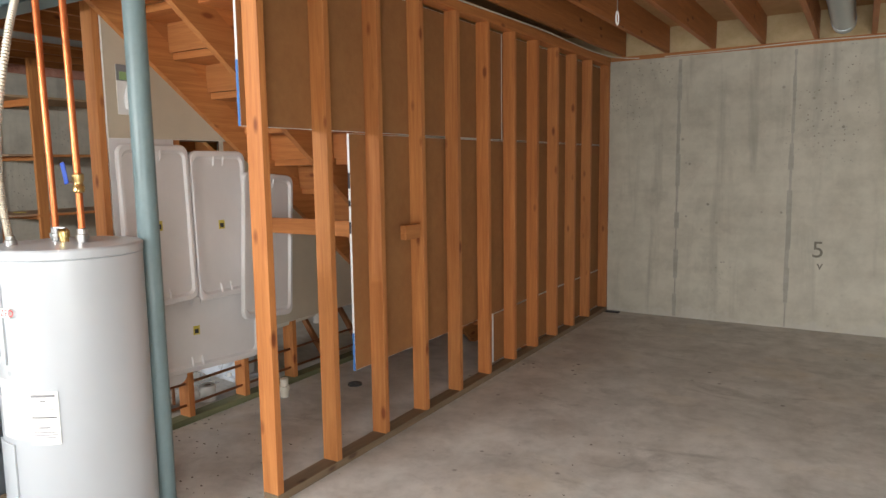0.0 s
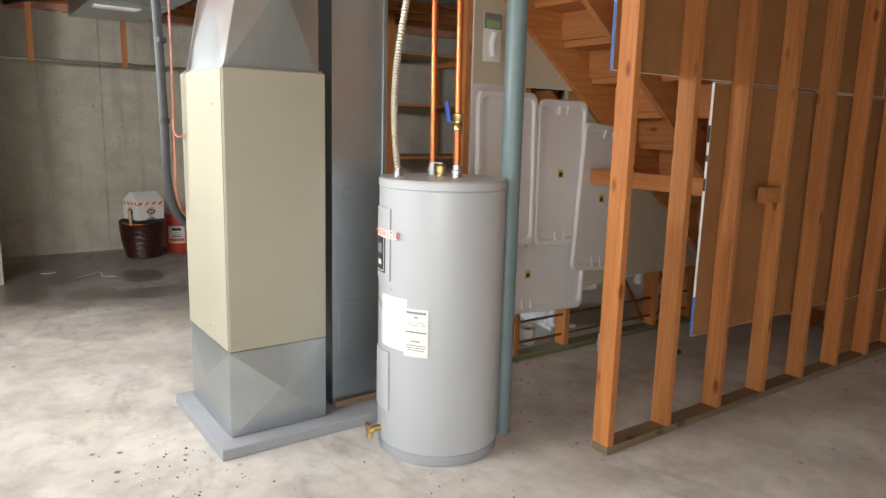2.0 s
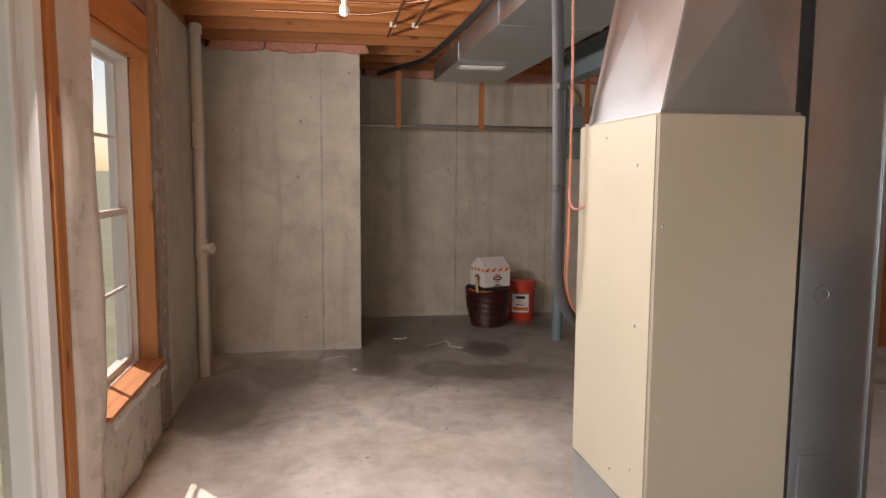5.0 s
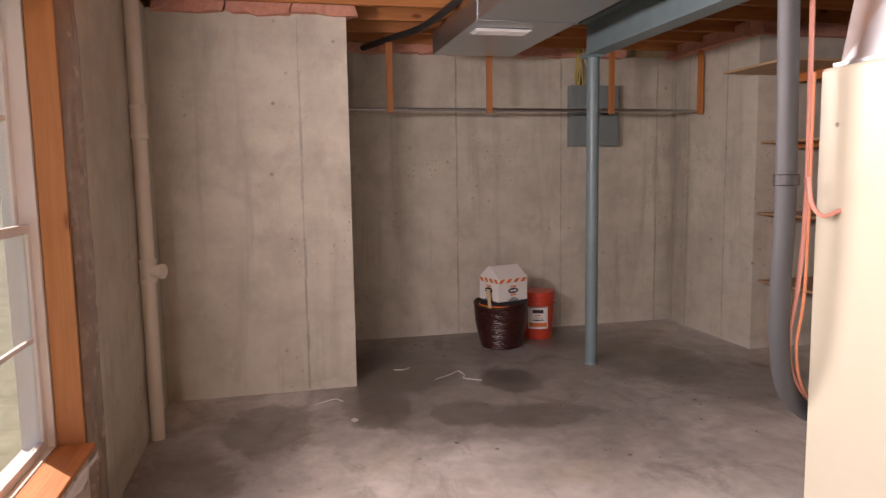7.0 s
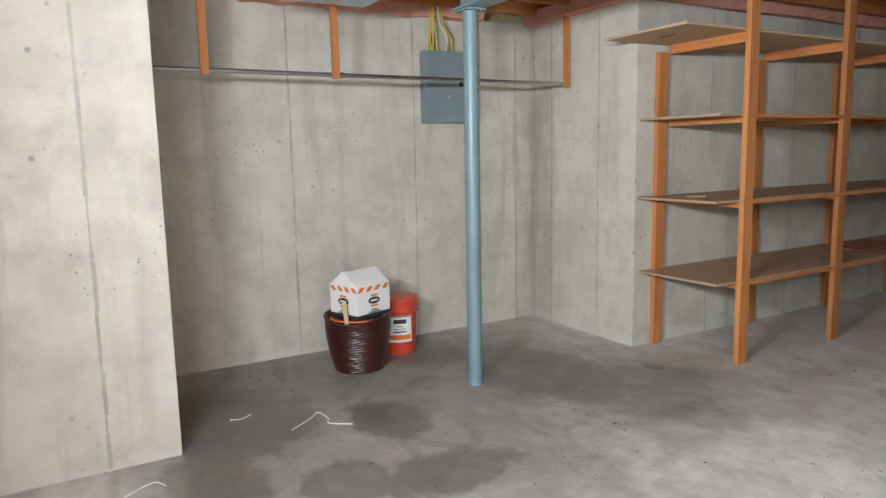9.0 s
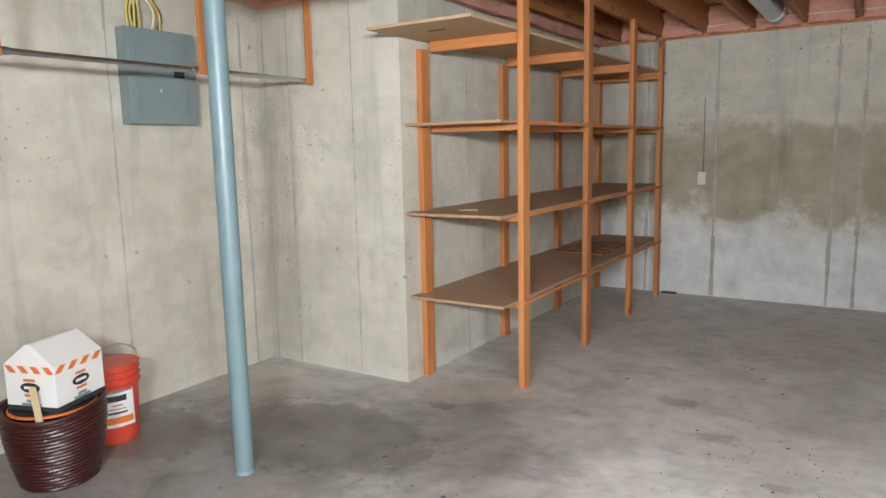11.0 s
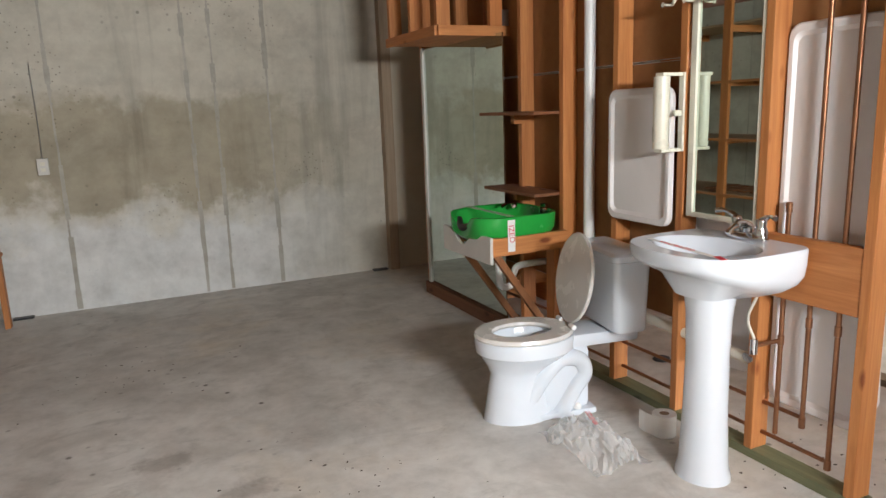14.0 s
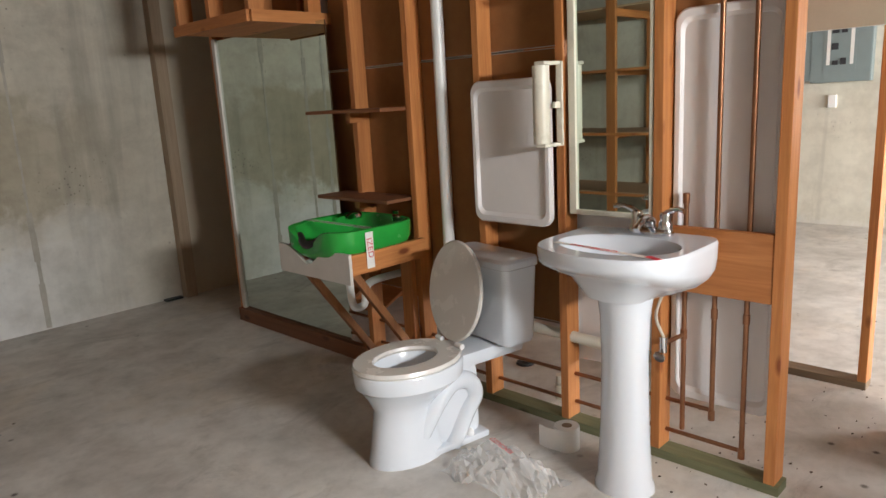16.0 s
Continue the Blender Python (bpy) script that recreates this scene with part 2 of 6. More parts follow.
def concrete_floor():
    m, nt, b = material("floor_concrete", 0.6)
    v = coords(nt)
    big = noise_tex(nt, v, 0.55, 5, 0.6, 0.4)
    mid = noise_tex(nt, v, 2.6, 6, 0.65, 0.3)
    fine = noise_tex(nt, v, 60, 3)
    col = ramp(nt, big, [(0.3, (0.47, 0.445, 0.415)), (0.7, (0.66, 0.64, 0.605))])
    col = mix(nt, 0.5, col, ramp(nt, mid, [(0.34, (0.33, 0.30, 0.265)), (0.62, (0.74, 0.72, 0.68))]))
    smear = ramp(nt, noise_tex(nt, coords(nt, (1, 1.7, 1)), 1.7, 7, 0.72, 0.9), [(0.55, (0, 0, 0)), (0.75, (0.75, 0.75, 0.75))])
    col = mix(nt, smear, col, (0.25, 0.232, 0.21))
    lime = ramp(nt, noise_tex(nt, coords(nt, (1.3, 0.9, 1)), 1.1, 6, 0.7, 0.5), [(0.55, (0, 0, 0)), (0.72, (0.65, 0.65, 0.65))])
    col = mix(nt, lime, col, (0.66, 0.65, 0.62))
    rust = ramp(nt, noise_tex(nt, v, 1.3, 4, 0.6), [(0.54, (0, 0, 0)), (0.72, (0.5, 0.5, 0.5))])
    col = mix(nt, rust, col, (0.5, 0.41, 0.29))
    vo = node(nt, "ShaderNodeTexVoronoi", Scale=7.0)
    nt.links.new(v, vo.inputs["Vector"])
    gate = ramp(nt, noise_tex(nt, v, 0.8, 3), [(0.5, (0, 0, 0)), (0.6, (1, 1, 1))])
    spot = mix(nt, 1.0, ramp(nt, vo.outputs["Distance"], [(0.05, (1, 1, 1)), (0.12, (0, 0, 0))]), gate, "MULTIPLY")
    col = mix(nt, spot, col, (0.12, 0.105, 0.09))
    for cx, cy, rr in ((-6.66, 3.01, 0.13), (-5.2, 3.3, 0.16), (-4.9, 2.9, 0.1), (-5.5, 3.7, 0.2)):
        mp = nt.nodes.new("ShaderNodeMapping")
        mp.inputs["Location"].default_value = (-cx / rr, -cy / rr * 1.6, 0)
        mp.inputs["Scale"].default_value = (1 / rr, 1.6 / rr, 0)
        nt.links.new(nt.nodes.new("ShaderNodeNewGeometry").outputs["Position"], mp.inputs["Vector"])
        ln = nt.nodes.new("ShaderNodeVectorMath")
        ln.operation = "LENGTH"
        nt.links.new(mp.outputs[0], ln.inputs[0])
        ad = nt.nodes.new("ShaderNodeMath")
        ad.operation = "MULTIPLY_ADD"
        nt.links.new(noise_tex(nt, v, 9, 5, 0.7), ad.inputs[0])
        ad.inputs[1].default_value = 1.6
        nt.links.new(ln.outputs["Value"], ad.inputs[2])
        spot2 = node(nt, "ShaderNodeMapRange", From_Min=1.6, From_Max=1.2, To_Max=0.38)
        nt.links.new(ad.outputs[0], spot2.inputs["Value"])
        col = mix(nt, spot2.outputs[0], col, (0.15, 0.1, 0.07))
    mott = noise_tex(nt, v, 9, 6, 0.62, 0.2)
    col = mix(nt, 1.0, col, ramp(nt, mott, [(0.32, (0.86, 0.855, 0.85)), (0.5, (0.99, 0.99, 0.99)), (0.68, (1.05, 1.05, 1.05))]), "MULTIPLY")
    # damp patches: darker and smoother, at fixed places
    g = nt.nodes.new("ShaderNodeNewGeometry")
    warp = noise_tex(nt, v, 2.2, 8, 0.65, 0.4)
    warp2 = noise_tex(nt, v, 7, 8, 0.7, 0.4)

    def patches(places, field, amount, edge0, edge1):
        """A mask of ragged patches; each is a place and two radii."""
        mask = None
        for cx, cy, rx, ry in places:
            mp = nt.nodes.new("ShaderNodeMapping")
            mp.inputs["Location"].default_value = (-cx / rx, -cy / ry, 0)
            mp.inputs["Scale"].default_value = (1 / rx, 1 / ry, 0)
            nt.links.new(g.outputs["Position"], mp.inputs["Vector"])
            ln = nt.nodes.new("ShaderNodeVectorMath")
            ln.operation = "LENGTH"
            nt.links.new(mp.outputs[0], ln.inputs[0])
            ad = nt.nodes.new("ShaderNodeMath")
            ad.operation = "MULTIPLY_ADD"
            nt.links.new(field, ad.inputs[0])
            ad.inputs[1].default_value = amount
            nt.links.new(ln.outputs["Value"], ad.inputs[2])
            mr = node(nt, "ShaderNodeMapRange", From_Min=edge0, From_Max=edge1)
            nt.links.new(ad.outputs[0], mr.inputs["Value"])
            if mask is None:
                mask = mr.outputs[0]
            else:
                mx = nt.nodes.new("ShaderNodeMath")
                mx.operation = "MAXIMUM"
                nt.links.new(mask, mx.inputs[0])
                nt.links.new(mr.outputs[0], mx.inputs[1])
                mask = mx.outputs[0]
        return mask

    damp = patches(((-7.3, 1.3, 1.3, 1.5), (-6.6, 0.5, 0.9, 0.8), (-5.9, -0.7, 0.9, 0.5), (-6.2, 1.3, 0.9, 0.8), (-6.4, 2.6, 0.7, 0.7)), warp, 1.2, 1.95, 1.2)
    col = mix(nt, damp, col, mix(nt, 1.0, col, (0.5, 0.49, 0.49), "MULTIPLY"))
    wet = patches(((-7.0, 2.36, 0.66, 0.4), (-6.8, 1.15, 0.3, 0.2), (-7.25, 0.45, 0.55, 0.42), (-6.55, 0.2, 0.45, 0.22), (-5.55, -0.82, 0.5, 0.26), (-6.3, -0.45, 0.4, 0.26), (-6.1, 1.12, 0.2, 0.34), (-6.25, 0.7, 0.22, 0.2), (-7.8, 1.9, 0.4, 0.3)), warp2, 1.5, 1.84, 1.62)
    col = mix(nt, wet, col, mix(nt, 1.0, col, (0.58, 0.56, 0.54), "MULTIPLY"))
    nt.links.new(col, b.inputs["Base Color"])
    rr = ramp(nt, mid, [(0.3, (0.42,) * 3), (0.7, (0.68,) * 3)])
    nt.links.new(mix(nt, wet, rr, (0.3, 0.3, 0.3)), b.inputs["Roughness"])
    bump(nt, b, mix(nt, 0.4, mid, fine), 0.12, 0.006)
    return m


def galvanised():
    m, nt, b = material("galvanised_steel", 0.3, 0.95)
    v = coords(nt)
    vo = node(nt, "ShaderNodeTexVoronoi", Scale=60.0)
    nt.links.new(v, vo.inputs["Vector"])
    big = noise_tex(nt, v, 3, 4)
    col = mix(nt, 0.06, ramp(nt, big, [(0.3, (0.47, 0.52, 0.55)), (0.7, (0.55, 0.6, 0.63))]), ramp(nt, vo.outputs["Color"], [(0.2, (0.46, 0.49, 0.51)), (0.8, (0.68, 0.71, 0.72))]))
    nt.links.new(col, b.inputs["Base Color"])
    nt.links.new(ramp(nt, big, [(0.3, (0.3,) * 3), (0.7, (0.42,) * 3)]), b.inputs["Roughness"])
    return m


def glass_mat(name, tint=(0.96, 0.98, 0.97)):
    m, nt, b = material(name, 0.02)
    out = nt.nodes["Material Output"]
    t = node(nt, "ShaderNodeBsdfTransparent", Color=(*tint, 1))
    g = node(nt, "ShaderNodeBsdfGlossy", Roughness=0.02)
    mx = node(nt, "ShaderNodeMixShader", Fac=0.06)
    for a, c in ((t.outputs[0], mx.inputs[1]), (g.outputs[0], mx.inputs[2]), (mx.outputs[0], out.inputs["Surface"])):
        nt.links.new(a, c)
    return m


def mirror_mat():
    m, nt, b = material("mirror_glass", 0.015, 1.0)
    v = coords(nt)
    nt.links.new(ramp(nt, noise_tex(nt, v, 2, 3), [(0.3, (0.60, 0.68, 0.62)), (0.7, (0.66, 0.73, 0.67))]), b.inputs["Base Color"])
    return m


def fibrous(name, a, c, scale=30.0, rough=0.95, bump_s=0.8):
    m, nt, b = material(name, rough)
    v = coords(nt)
    n1, n2 = noise_tex(nt, v, scale / 5, 4), noise_tex(nt, v, scale, 5, 0.7)
    nt.links.new(mix(nt, 0.5, ramp(nt, n1, [(0.3, a), (0.7, c)]), ramp(nt, n2, [(0.3, a), (0.7, c)])), b.inputs["Base Color"])
    bump(nt, b, n2, bump_s, 0.02)
    return m


def film_mat():
    m, nt, b = material("clear_plastic_film", 0.07)
    b.inputs["Base Color"].default_value = (0.85, 0.85, 0.85, 1)
    b.inputs["Alpha"].default_value = 0.36
    bump(nt, b, noise_tex(nt, coords(nt), 35, 3), 0.8, 0.015)
    return m


GALV = galvanised()
LUMBER, LUMBER_D = (0.63, 0.27, 0.088), (0.38, 0.125, 0.034)
M = {
    "wall": concrete_wall("wall_concrete"), "wall_stained": concrete_wall("wall_concrete_stained", True), "floor": concrete_floor(),
    "stud": wood("stud_lumber", LUMBER, LUMBER_D, 2), "stud_y": wood("lumber_along_y", LUMBER, LUMBER_D, 1), "stud_x": wood("lumber_along_x", LUMBER, LUMBER_D, 0),
    "plate_green": wood("treated_lumber", (0.20, 0.22, 0.13), (0.10, 0.12, 0.07), 1), "plate_old": wood("weathered_plate", (0.30, 0.22, 0.14), (0.17, 0.12, 0.08), 1),
    "joist": wood("joist_lumber", (0.52, 0.205, 0.062), (0.31, 0.105, 0.03), 1), "osb": fibrous("subfloor_board", (0.40, 0.22, 0.09), (0.52, 0.32, 0.15), 40, 0.8, 0.3),
    "rim": fibrous("rim_board", (0.50, 0.38, 0.2), (0.64, 0.5, 0.3), 25, 0.8, 0.3),
    "shelf": fibrous("particle_board", (0.36, 0.225, 0.135), (0.45, 0.29, 0.18), 60, 0.7, 0.1),
    "paper": fibrous("drywall_back_paper", (0.25, 0.108, 0.036), (0.33, 0.15, 0.052), 20, 0.9, 0.08),
    "drywall": plain("drywall_face", (0.55, 0.48, 0.37), 0.85, vary=0.05), "gypsum": plain("gypsum_edge", (0.75, 0.74, 0.72), 0.9), "blue_tape": plain("blue_edge_print", (0.05, 0.16, 0.42), 0.6),
    "galv": GALV, "beige": plain("beige_enamel", (0.40, 0.385, 0.305), 0.35, vary=0.04, scale=3), "teal": plain("blue_grey_steel_paint", (0.17, 0.245, 0.26), 0.4, vary=0.12),
    "tank": plain("heater_enamel", (0.475, 0.5, 0.53), 0.32, vary=0.03, scale=2), "copper": plain("copper_pipe", (0.66, 0.2, 0.075), 0.36, 0.85, 0.18), "old_copper": plain("dull_copper", (0.30, 0.14, 0.075), 0.4, 0.85, 0.25),
    "brass": plain("brass", (0.62, 0.45, 0.2), 0.3, 1.0), "chrome": plain("chrome", (0.62, 0.62, 0.63), 0.1, 1.0, 0.03), "steel": plain("bare_steel", (0.5, 0.5, 0.5), 0.35, 1.0),
    "flex": plain("flexible_conduit_metal", (0.66, 0.61, 0.52), 0.4, 0.45), "pvc": plain("white_pvc", (0.70, 0.65, 0.55), 0.4), "pvc_grey": plain("grey_plastic_pipe", (0.04, 0.043, 0.047), 0.6),
    "white": plain("white_vinyl", (0.78, 0.78, 0.77), 0.4, vary=0.03), "porcelain": plain("white_porcelain", (0.68, 0.725, 0.785), 0.08, vary=0.015, bump_s=0.0, coat=0.4), "cream": plain("cream_plastic", (0.70, 0.66, 0.55), 0.3, vary=0.04),
    "acrylic": plain("white_acrylic_panel", (0.75, 0.72, 0.71), 0.42, vary=0.04, scale=3, bump_s=0.02), "green": plain("green_plastic", (0.02, 0.36, 0.055), 0.22, vary=0.08), "black": plain("black_plastic", (0.02, 0.02, 0.022), 0.4),
    "grey_panel": plain("grey_panel_enamel", (0.21, 0.26, 0.265), 0.4, vary=0.06), "paper_white": plain("white_paper", (0.78, 0.77, 0.74), 0.8, vary=0.03), "red": plain("red_print", (0.62, 0.03, 0.05), 0.6), "ink": plain("black_print", (0.03, 0.03, 0.035), 0.7),
    "orange": plain("orange_red_plastic", (0.62, 0.07, 0.035), 0.35), "orange_print": plain("orange_print", (0.75, 0.18, 0.03), 0.6), "wicker": plain("dark_red_wicker", (0.045, 0.010, 0.008), 0.35, vary=0.3), "yellow": plain("yellow_label", (0.62, 0.5, 0.08), 0.6),
    "pink": fibrous("pink_insulation", (0.55, 0.22, 0.15), (0.76, 0.42, 0.32)), "plastic": plain("vapour_barrier_film", (0.30, 0.22, 0.17), 0.25, vary=0.25, bump_s=0.3), "plastic_pale": plain("milky_vapour_film", (0.62, 0.56, 0.50), 0.3, vary=0.1, bump_s=0.25), "grey_print": plain("grey_print", (0.22, 0.22, 0.23), 0.7), "glass": glass_mat("window_glass"), "mirror": mirror_mat(),
    "cable": plain("white_cable", (0.68, 0.64, 0.55), 0.5), "yellow_cable": plain("yellow_cable", (0.62, 0.48, 0.1), 0.5), "black_cable": plain("black_cable", (0.025, 0.025, 0.025), 0.5), "pink_hose": plain("pink_tubing", (0.55, 0.24, 0.19), 0.5),
    "blue": plain("blue_handle", (0.03, 0.08, 0.4), 0.4), "dark_wood": wood("reddish_brown_lumber", (0.26, 0.105, 0.045), (0.15, 0.055, 0.022), 1), "melamine": plain("white_melamine", (0.62, 0.59, 0.55), 0.4),
    "grass": fibrous("grass_ground", (0.14, 0.165, 0.11), (0.36, 0.375, 0.28), 14, 0.95, 0.8), "foliage": fibrous("foliage", (0.02, 0.035, 0.015), (0.06, 0.09, 0.035), 12, 0.8, 0.5), "stone": fibrous("pale_stone", (0.42, 0.4, 0.37), (0.62, 0.6, 0.56), 9, 0.9, 0.4), "bark": fibrous("bark", (0.05, 0.035, 0.025), (0.1, 0.075, 0.05), 20, 0.95, 0.8),
    "weathered": wood("weathered_post_lumber", (0.42, 0.34, 0.25), (0.26, 0.19, 0.13), 2),
    "orange_hose": plain("orange_tubing", (0.45, 0.16, 0.08), 0.5),
    "rag": plain("purple_cloth", (0.18, 0.02, 0.09), 0.9), "chalk_grey": plain("grey_crayon", (0.2, 0.185, 0.15), 0.9), "ink_soft": plain("faded_stencil", (0.12, 0.075, 0.045), 0.8), "shelf_pale": fibrous("pale_particle_board", (0.45, 0.30, 0.17), (0.55, 0.38, 0.23), 60, 0.7, 0.1),
    "green_pale": plain("pale_green_print", (0.3, 0.45, 0.2), 0.5), "pvc_white": plain("bright_white_pvc", (0.74, 0.74, 0.72), 0.35), "seat": plain("toilet_seat_plastic", (0.68, 0.66, 0.63), 0.25, vary=0.008, bump_s=0.0),
    "dark_brace": wood("brown_brace_lumber", (0.36, 0.15, 0.055), (0.2, 0.075, 0.028), 2), "clear_film": film_mat(),
    "jamb": wood("knotty_jamb_pine", (0.66, 0.33, 0.14), (0.48, 0.20, 0.07), 2, size=0.7),
    "bulb": plain("frosted_bulb", (0.85, 0.85, 0.82), 0.25, bump_s=0.0), "rubber": plain("grey_pad_foam", (0.33, 0.35, 0.38), 0.8),
}

# ---- mesh helpers ----


def bm_box(bm, x0, x1, y0, y1, z0, z1, bevel=0.0, m=None):
    r = bmesh.ops.create_cube(bm, size=1.0)
    vs = r["verts"]
    t = Matrix.Translation(((x0 + x1) / 2, (y0 + y1) / 2, (z0 + z1) / 2)) @ Matrix.Diagonal((abs(x1 - x0), abs(y1 - y0), abs(z1 - z0), 1))
    bmesh.ops.transform(bm, matrix=(m @ t) if m else t, verts=vs)
    if bevel:
        es = list({e for v in vs for e in v.link_edges})
        bmesh.ops.bevel(bm, geom=es, offset=bevel, segments=2, affect="EDGES", profile=0.6)
    return bm


def bm_tube(bm, pts, r, seg=12, closed_ends=True):
    """A round tube along points; r is one radius or one for each point."""
    pts = [Vector(p) for p in pts]
    rs = r if isinstance(r, (list, tuple)) else [r] * len(pts)
    rings, side = [], None
    for i, p in enumerate(pts):
        d = (pts[min(i + 1, len(pts) - 1)] - pts[max(i - 1, 0)]).normalized()
        if side is None:
            side = d.orthogonal().normalized()
        side = (side - d * side.dot(d)).normalized()
        up = d.cross(side)
        rings.append([bm.verts.new(p + rs[i] * (math.cos(a) * side + math.sin(a) * up)) for a in (2 * math.pi * k / seg for k in range(seg))])
    for a, b in zip(rings, rings[1:]):
        for k in range(seg):
            bm.faces.new((a[k], a[(k + 1) % seg], b[(k + 1) % seg], b[k]))
    if closed_ends:
        bm.faces.new(list(reversed(rings[0])))
        bm.faces.new(rings[-1])
    return bm


def bm_lathe(bm, profile, seg=32, centre=(0, 0)):
    """A solid of revolution round z from (radius, z) pairs."""
    rings = []
    for r, z in profile:
        if r < 1e-5:
            rings.append([bm.verts.new((centre[0], centre[1], z))])
        else:
            rings.append([bm.verts.new((centre[0] + r * math.cos(a), centre[1] + r * math.sin(a), z)) for a in (2 * math.pi * k / seg for k in range(seg))])
    return skin(bm, rings, caps=True)


def skin(bm, rings, caps=True):
    """Joins rings of vertices, of equal count or single points, into a closed surface."""
    for a, b in zip(rings, rings[1:]):
        n = max(len(a), len(b))
        for k in range(n):
            q = [a[k % len(a)], a[(k + 1) % len(a)], b[(k + 1) % len(b)], b[k % len(b)]]
            q = [v for i, v in enumerate(q) if v not in q[:i]]
            if len(q) > 2:
                bm.faces.new(q)
    if caps:
        if len(rings[0]) > 2:
            bm.faces.new(list(reversed(rings[0])))
        if len(rings[-1]) > 2:
            bm.faces.new(rings[-1])
    return bm


def smooth_path(pts, n=8):
    """A Catmull-Rom line through points."""
    p = [Vector(q) for q in pts]
    p = [2 * p[0] - p[1], *p, 2 * p[-1] - p[-2]]
    out = []
    for i in range(1, len(p) - 2):
        for k in range(n):
            t = k / n
            out.append(0.5 * (2 * p[i] + (p[i + 1] - p[i - 1]) * t + (2 * p[i - 1] - 5 * p[i] + 4 * p[i + 1] - p[i + 2]) * t * t + (3 * p[i] - p[i - 1] - 3 * p[i + 1] + p[i + 2]) * t ** 3))
    return out + [p[-2]]


def mesh_of(name, bm, mat, smooth=False):
    bmesh.ops.recalc_face_normals(bm, faces=bm.faces)
    me = bpy.data.meshes.new(name)
    bm.to_mesh(me)
    bm.free()
    me.materials.append(M[mat])
    if smooth:
        me.shade_smooth()
        me.set_sharp_from_angle(angle=radians(38))
    return me


def part(name, bm, mat, parent=None, label="", smooth=False):
    ob = new(name, mesh_of(name, bm, mat, smooth))
    ob.parent = parent
    return tagged(ob, label=label)


def box(name, mat, x0, x1, y0, y1, z0, z1, parent=None, label="", bevel=0.003, m=None):
    return part(name, bm_box(bmesh.new(), x0, x1, y0, y1, z0, z1, bevel, m), mat, parent, label)


def tube(name, mat, pts, r, parent=None, label="", seg=12):
    return part(name, bm_tube(bmesh.new(), pts, r, seg), mat, parent, label, True)


def thing(name, at, label, category, group="", rz=0.0, kind=""):
    ob = new(name)
    ob.empty_display_size = 0.1
    ob.matrix_basis = pose(*at, 0, 0, rz)
    return tagged(ob, label, category, group, kind)


def structure(name, mat, boxes, label, bevel=0.0):
    bm = bmesh.new()
    for b in boxes:
        bm_box(bm, *b, bevel)
    return tagged(part(name, bm, mat), label, "building", kind="structure")


# ---- shell ----
WEST, WEST_IN, JOG_S, JOG_N, NORTH, EAST = -8.23, -6.94, 0.12, 3.23, 6.675, 1.9
SHELF_WALL = -7.05
TOP = 2.43          # top of the poured walls
JOIST0, JOIST1 = 2.47, 2.705
structure("floor", "floor", [(WEST - 0.3, EAST + 0.3, SOUTH - 0.3, NORTH + 0.3, -0.12, 0.0)], "grey concrete slab with damp patches and scuffs")
structure("wall_north", "wall_stained", [(SHELF_WALL, EAST, NORTH, NORTH + 0.25, 0, TOP)], "poured concrete wall with form lines and damp stains")
structure("wall_west", "wall", [(WEST - 0.25, WEST, JOG_S, JOG_N, 0, TOP)], "poured concrete wall with form lines")
structure("wall_west_jog", "wall", [(WEST - 0.25, WEST_IN, SOUTH - 0.25, JOG_S, 0, TOP)], "pale poured concrete return wall")
structure("wall_shelf_side", "wall", [(WEST - 0.25, SHELF_WALL, JOG_N, NORTH + 0.25, 0, TOP)], "poured concrete wall behind the shelving")
structure("wall_east", "wall", [(EAST, EAST + 0.25, SOUTH - 0.25, NORTH + 0.25, 0, TOP)], "poured concrete side wall")


def wall_with_openings(name, mat, x0, x1, y0, y1, z1, holes, label):
    boxes, x = [], x0
    for h0, h1, b, t in sorted(holes):
        boxes.append((x, h0, y0, y1, 0, z1))
        if b > 0.05:
            boxes.append((h0, h1, y0, y1, 0, b))
        boxes.append((h0, h1, y0, y1, t, z1))
        x = h1
    boxes.append((x, x1, y0, y1, 0, z1))
    return structure(name, mat, boxes, label)


wall_with_openings("wall_south", "wall", WEST_IN, EAST, SOUTH - 0.18, SOUTH, TOP, [WIN, DOOR, WIN2], "concrete and framed front wall with glazed openings")

# ceiling: subfloor and joists in one mesh each
structure("ceiling", "osb", [(WEST - 0.3, EAST + 0.3, SOUTH - 0.28, NORTH + 0.28, JOIST1, JOIST1 + 0.02)], "underside of the wooden subfloor")
bm = bmesh.new()
for k in range(-17, 8):
    x = -1.165 + 0.406 * k
    if -3.2 < x < -2.2:  # trimmed at the stair opening
        bm_box(bm, x - 0.019, x + 0.019, SOUTH - 0.04, 1.86, JOIST0, JOIST1 - 0.001)
    else:
        bm_box(bm, x - 0.019, x + 0.019, SOUTH - 0.04, NORTH + 0.02, JOIST0, JOIST1 - 0.001)
bm_box(bm, -3.26, -2.16, 1.864, 1.902, JOIST0, JOIST1 - 0.001)
tagged(part("ceiling_joists", bm, "joist"), "exposed softwood floor joists", "joists", kind="structure")
structure("sill_plate", "stud_x", [(SHELF_WALL, EAST, NORTH + 0.01, NORTH + 0.2, TOP, JOIST0), (WEST_IN, EAST, SOUTH - 0.2, SOUTH - 0.01, TOP, JOIST0)], "wooden sill plate on the concrete wall")
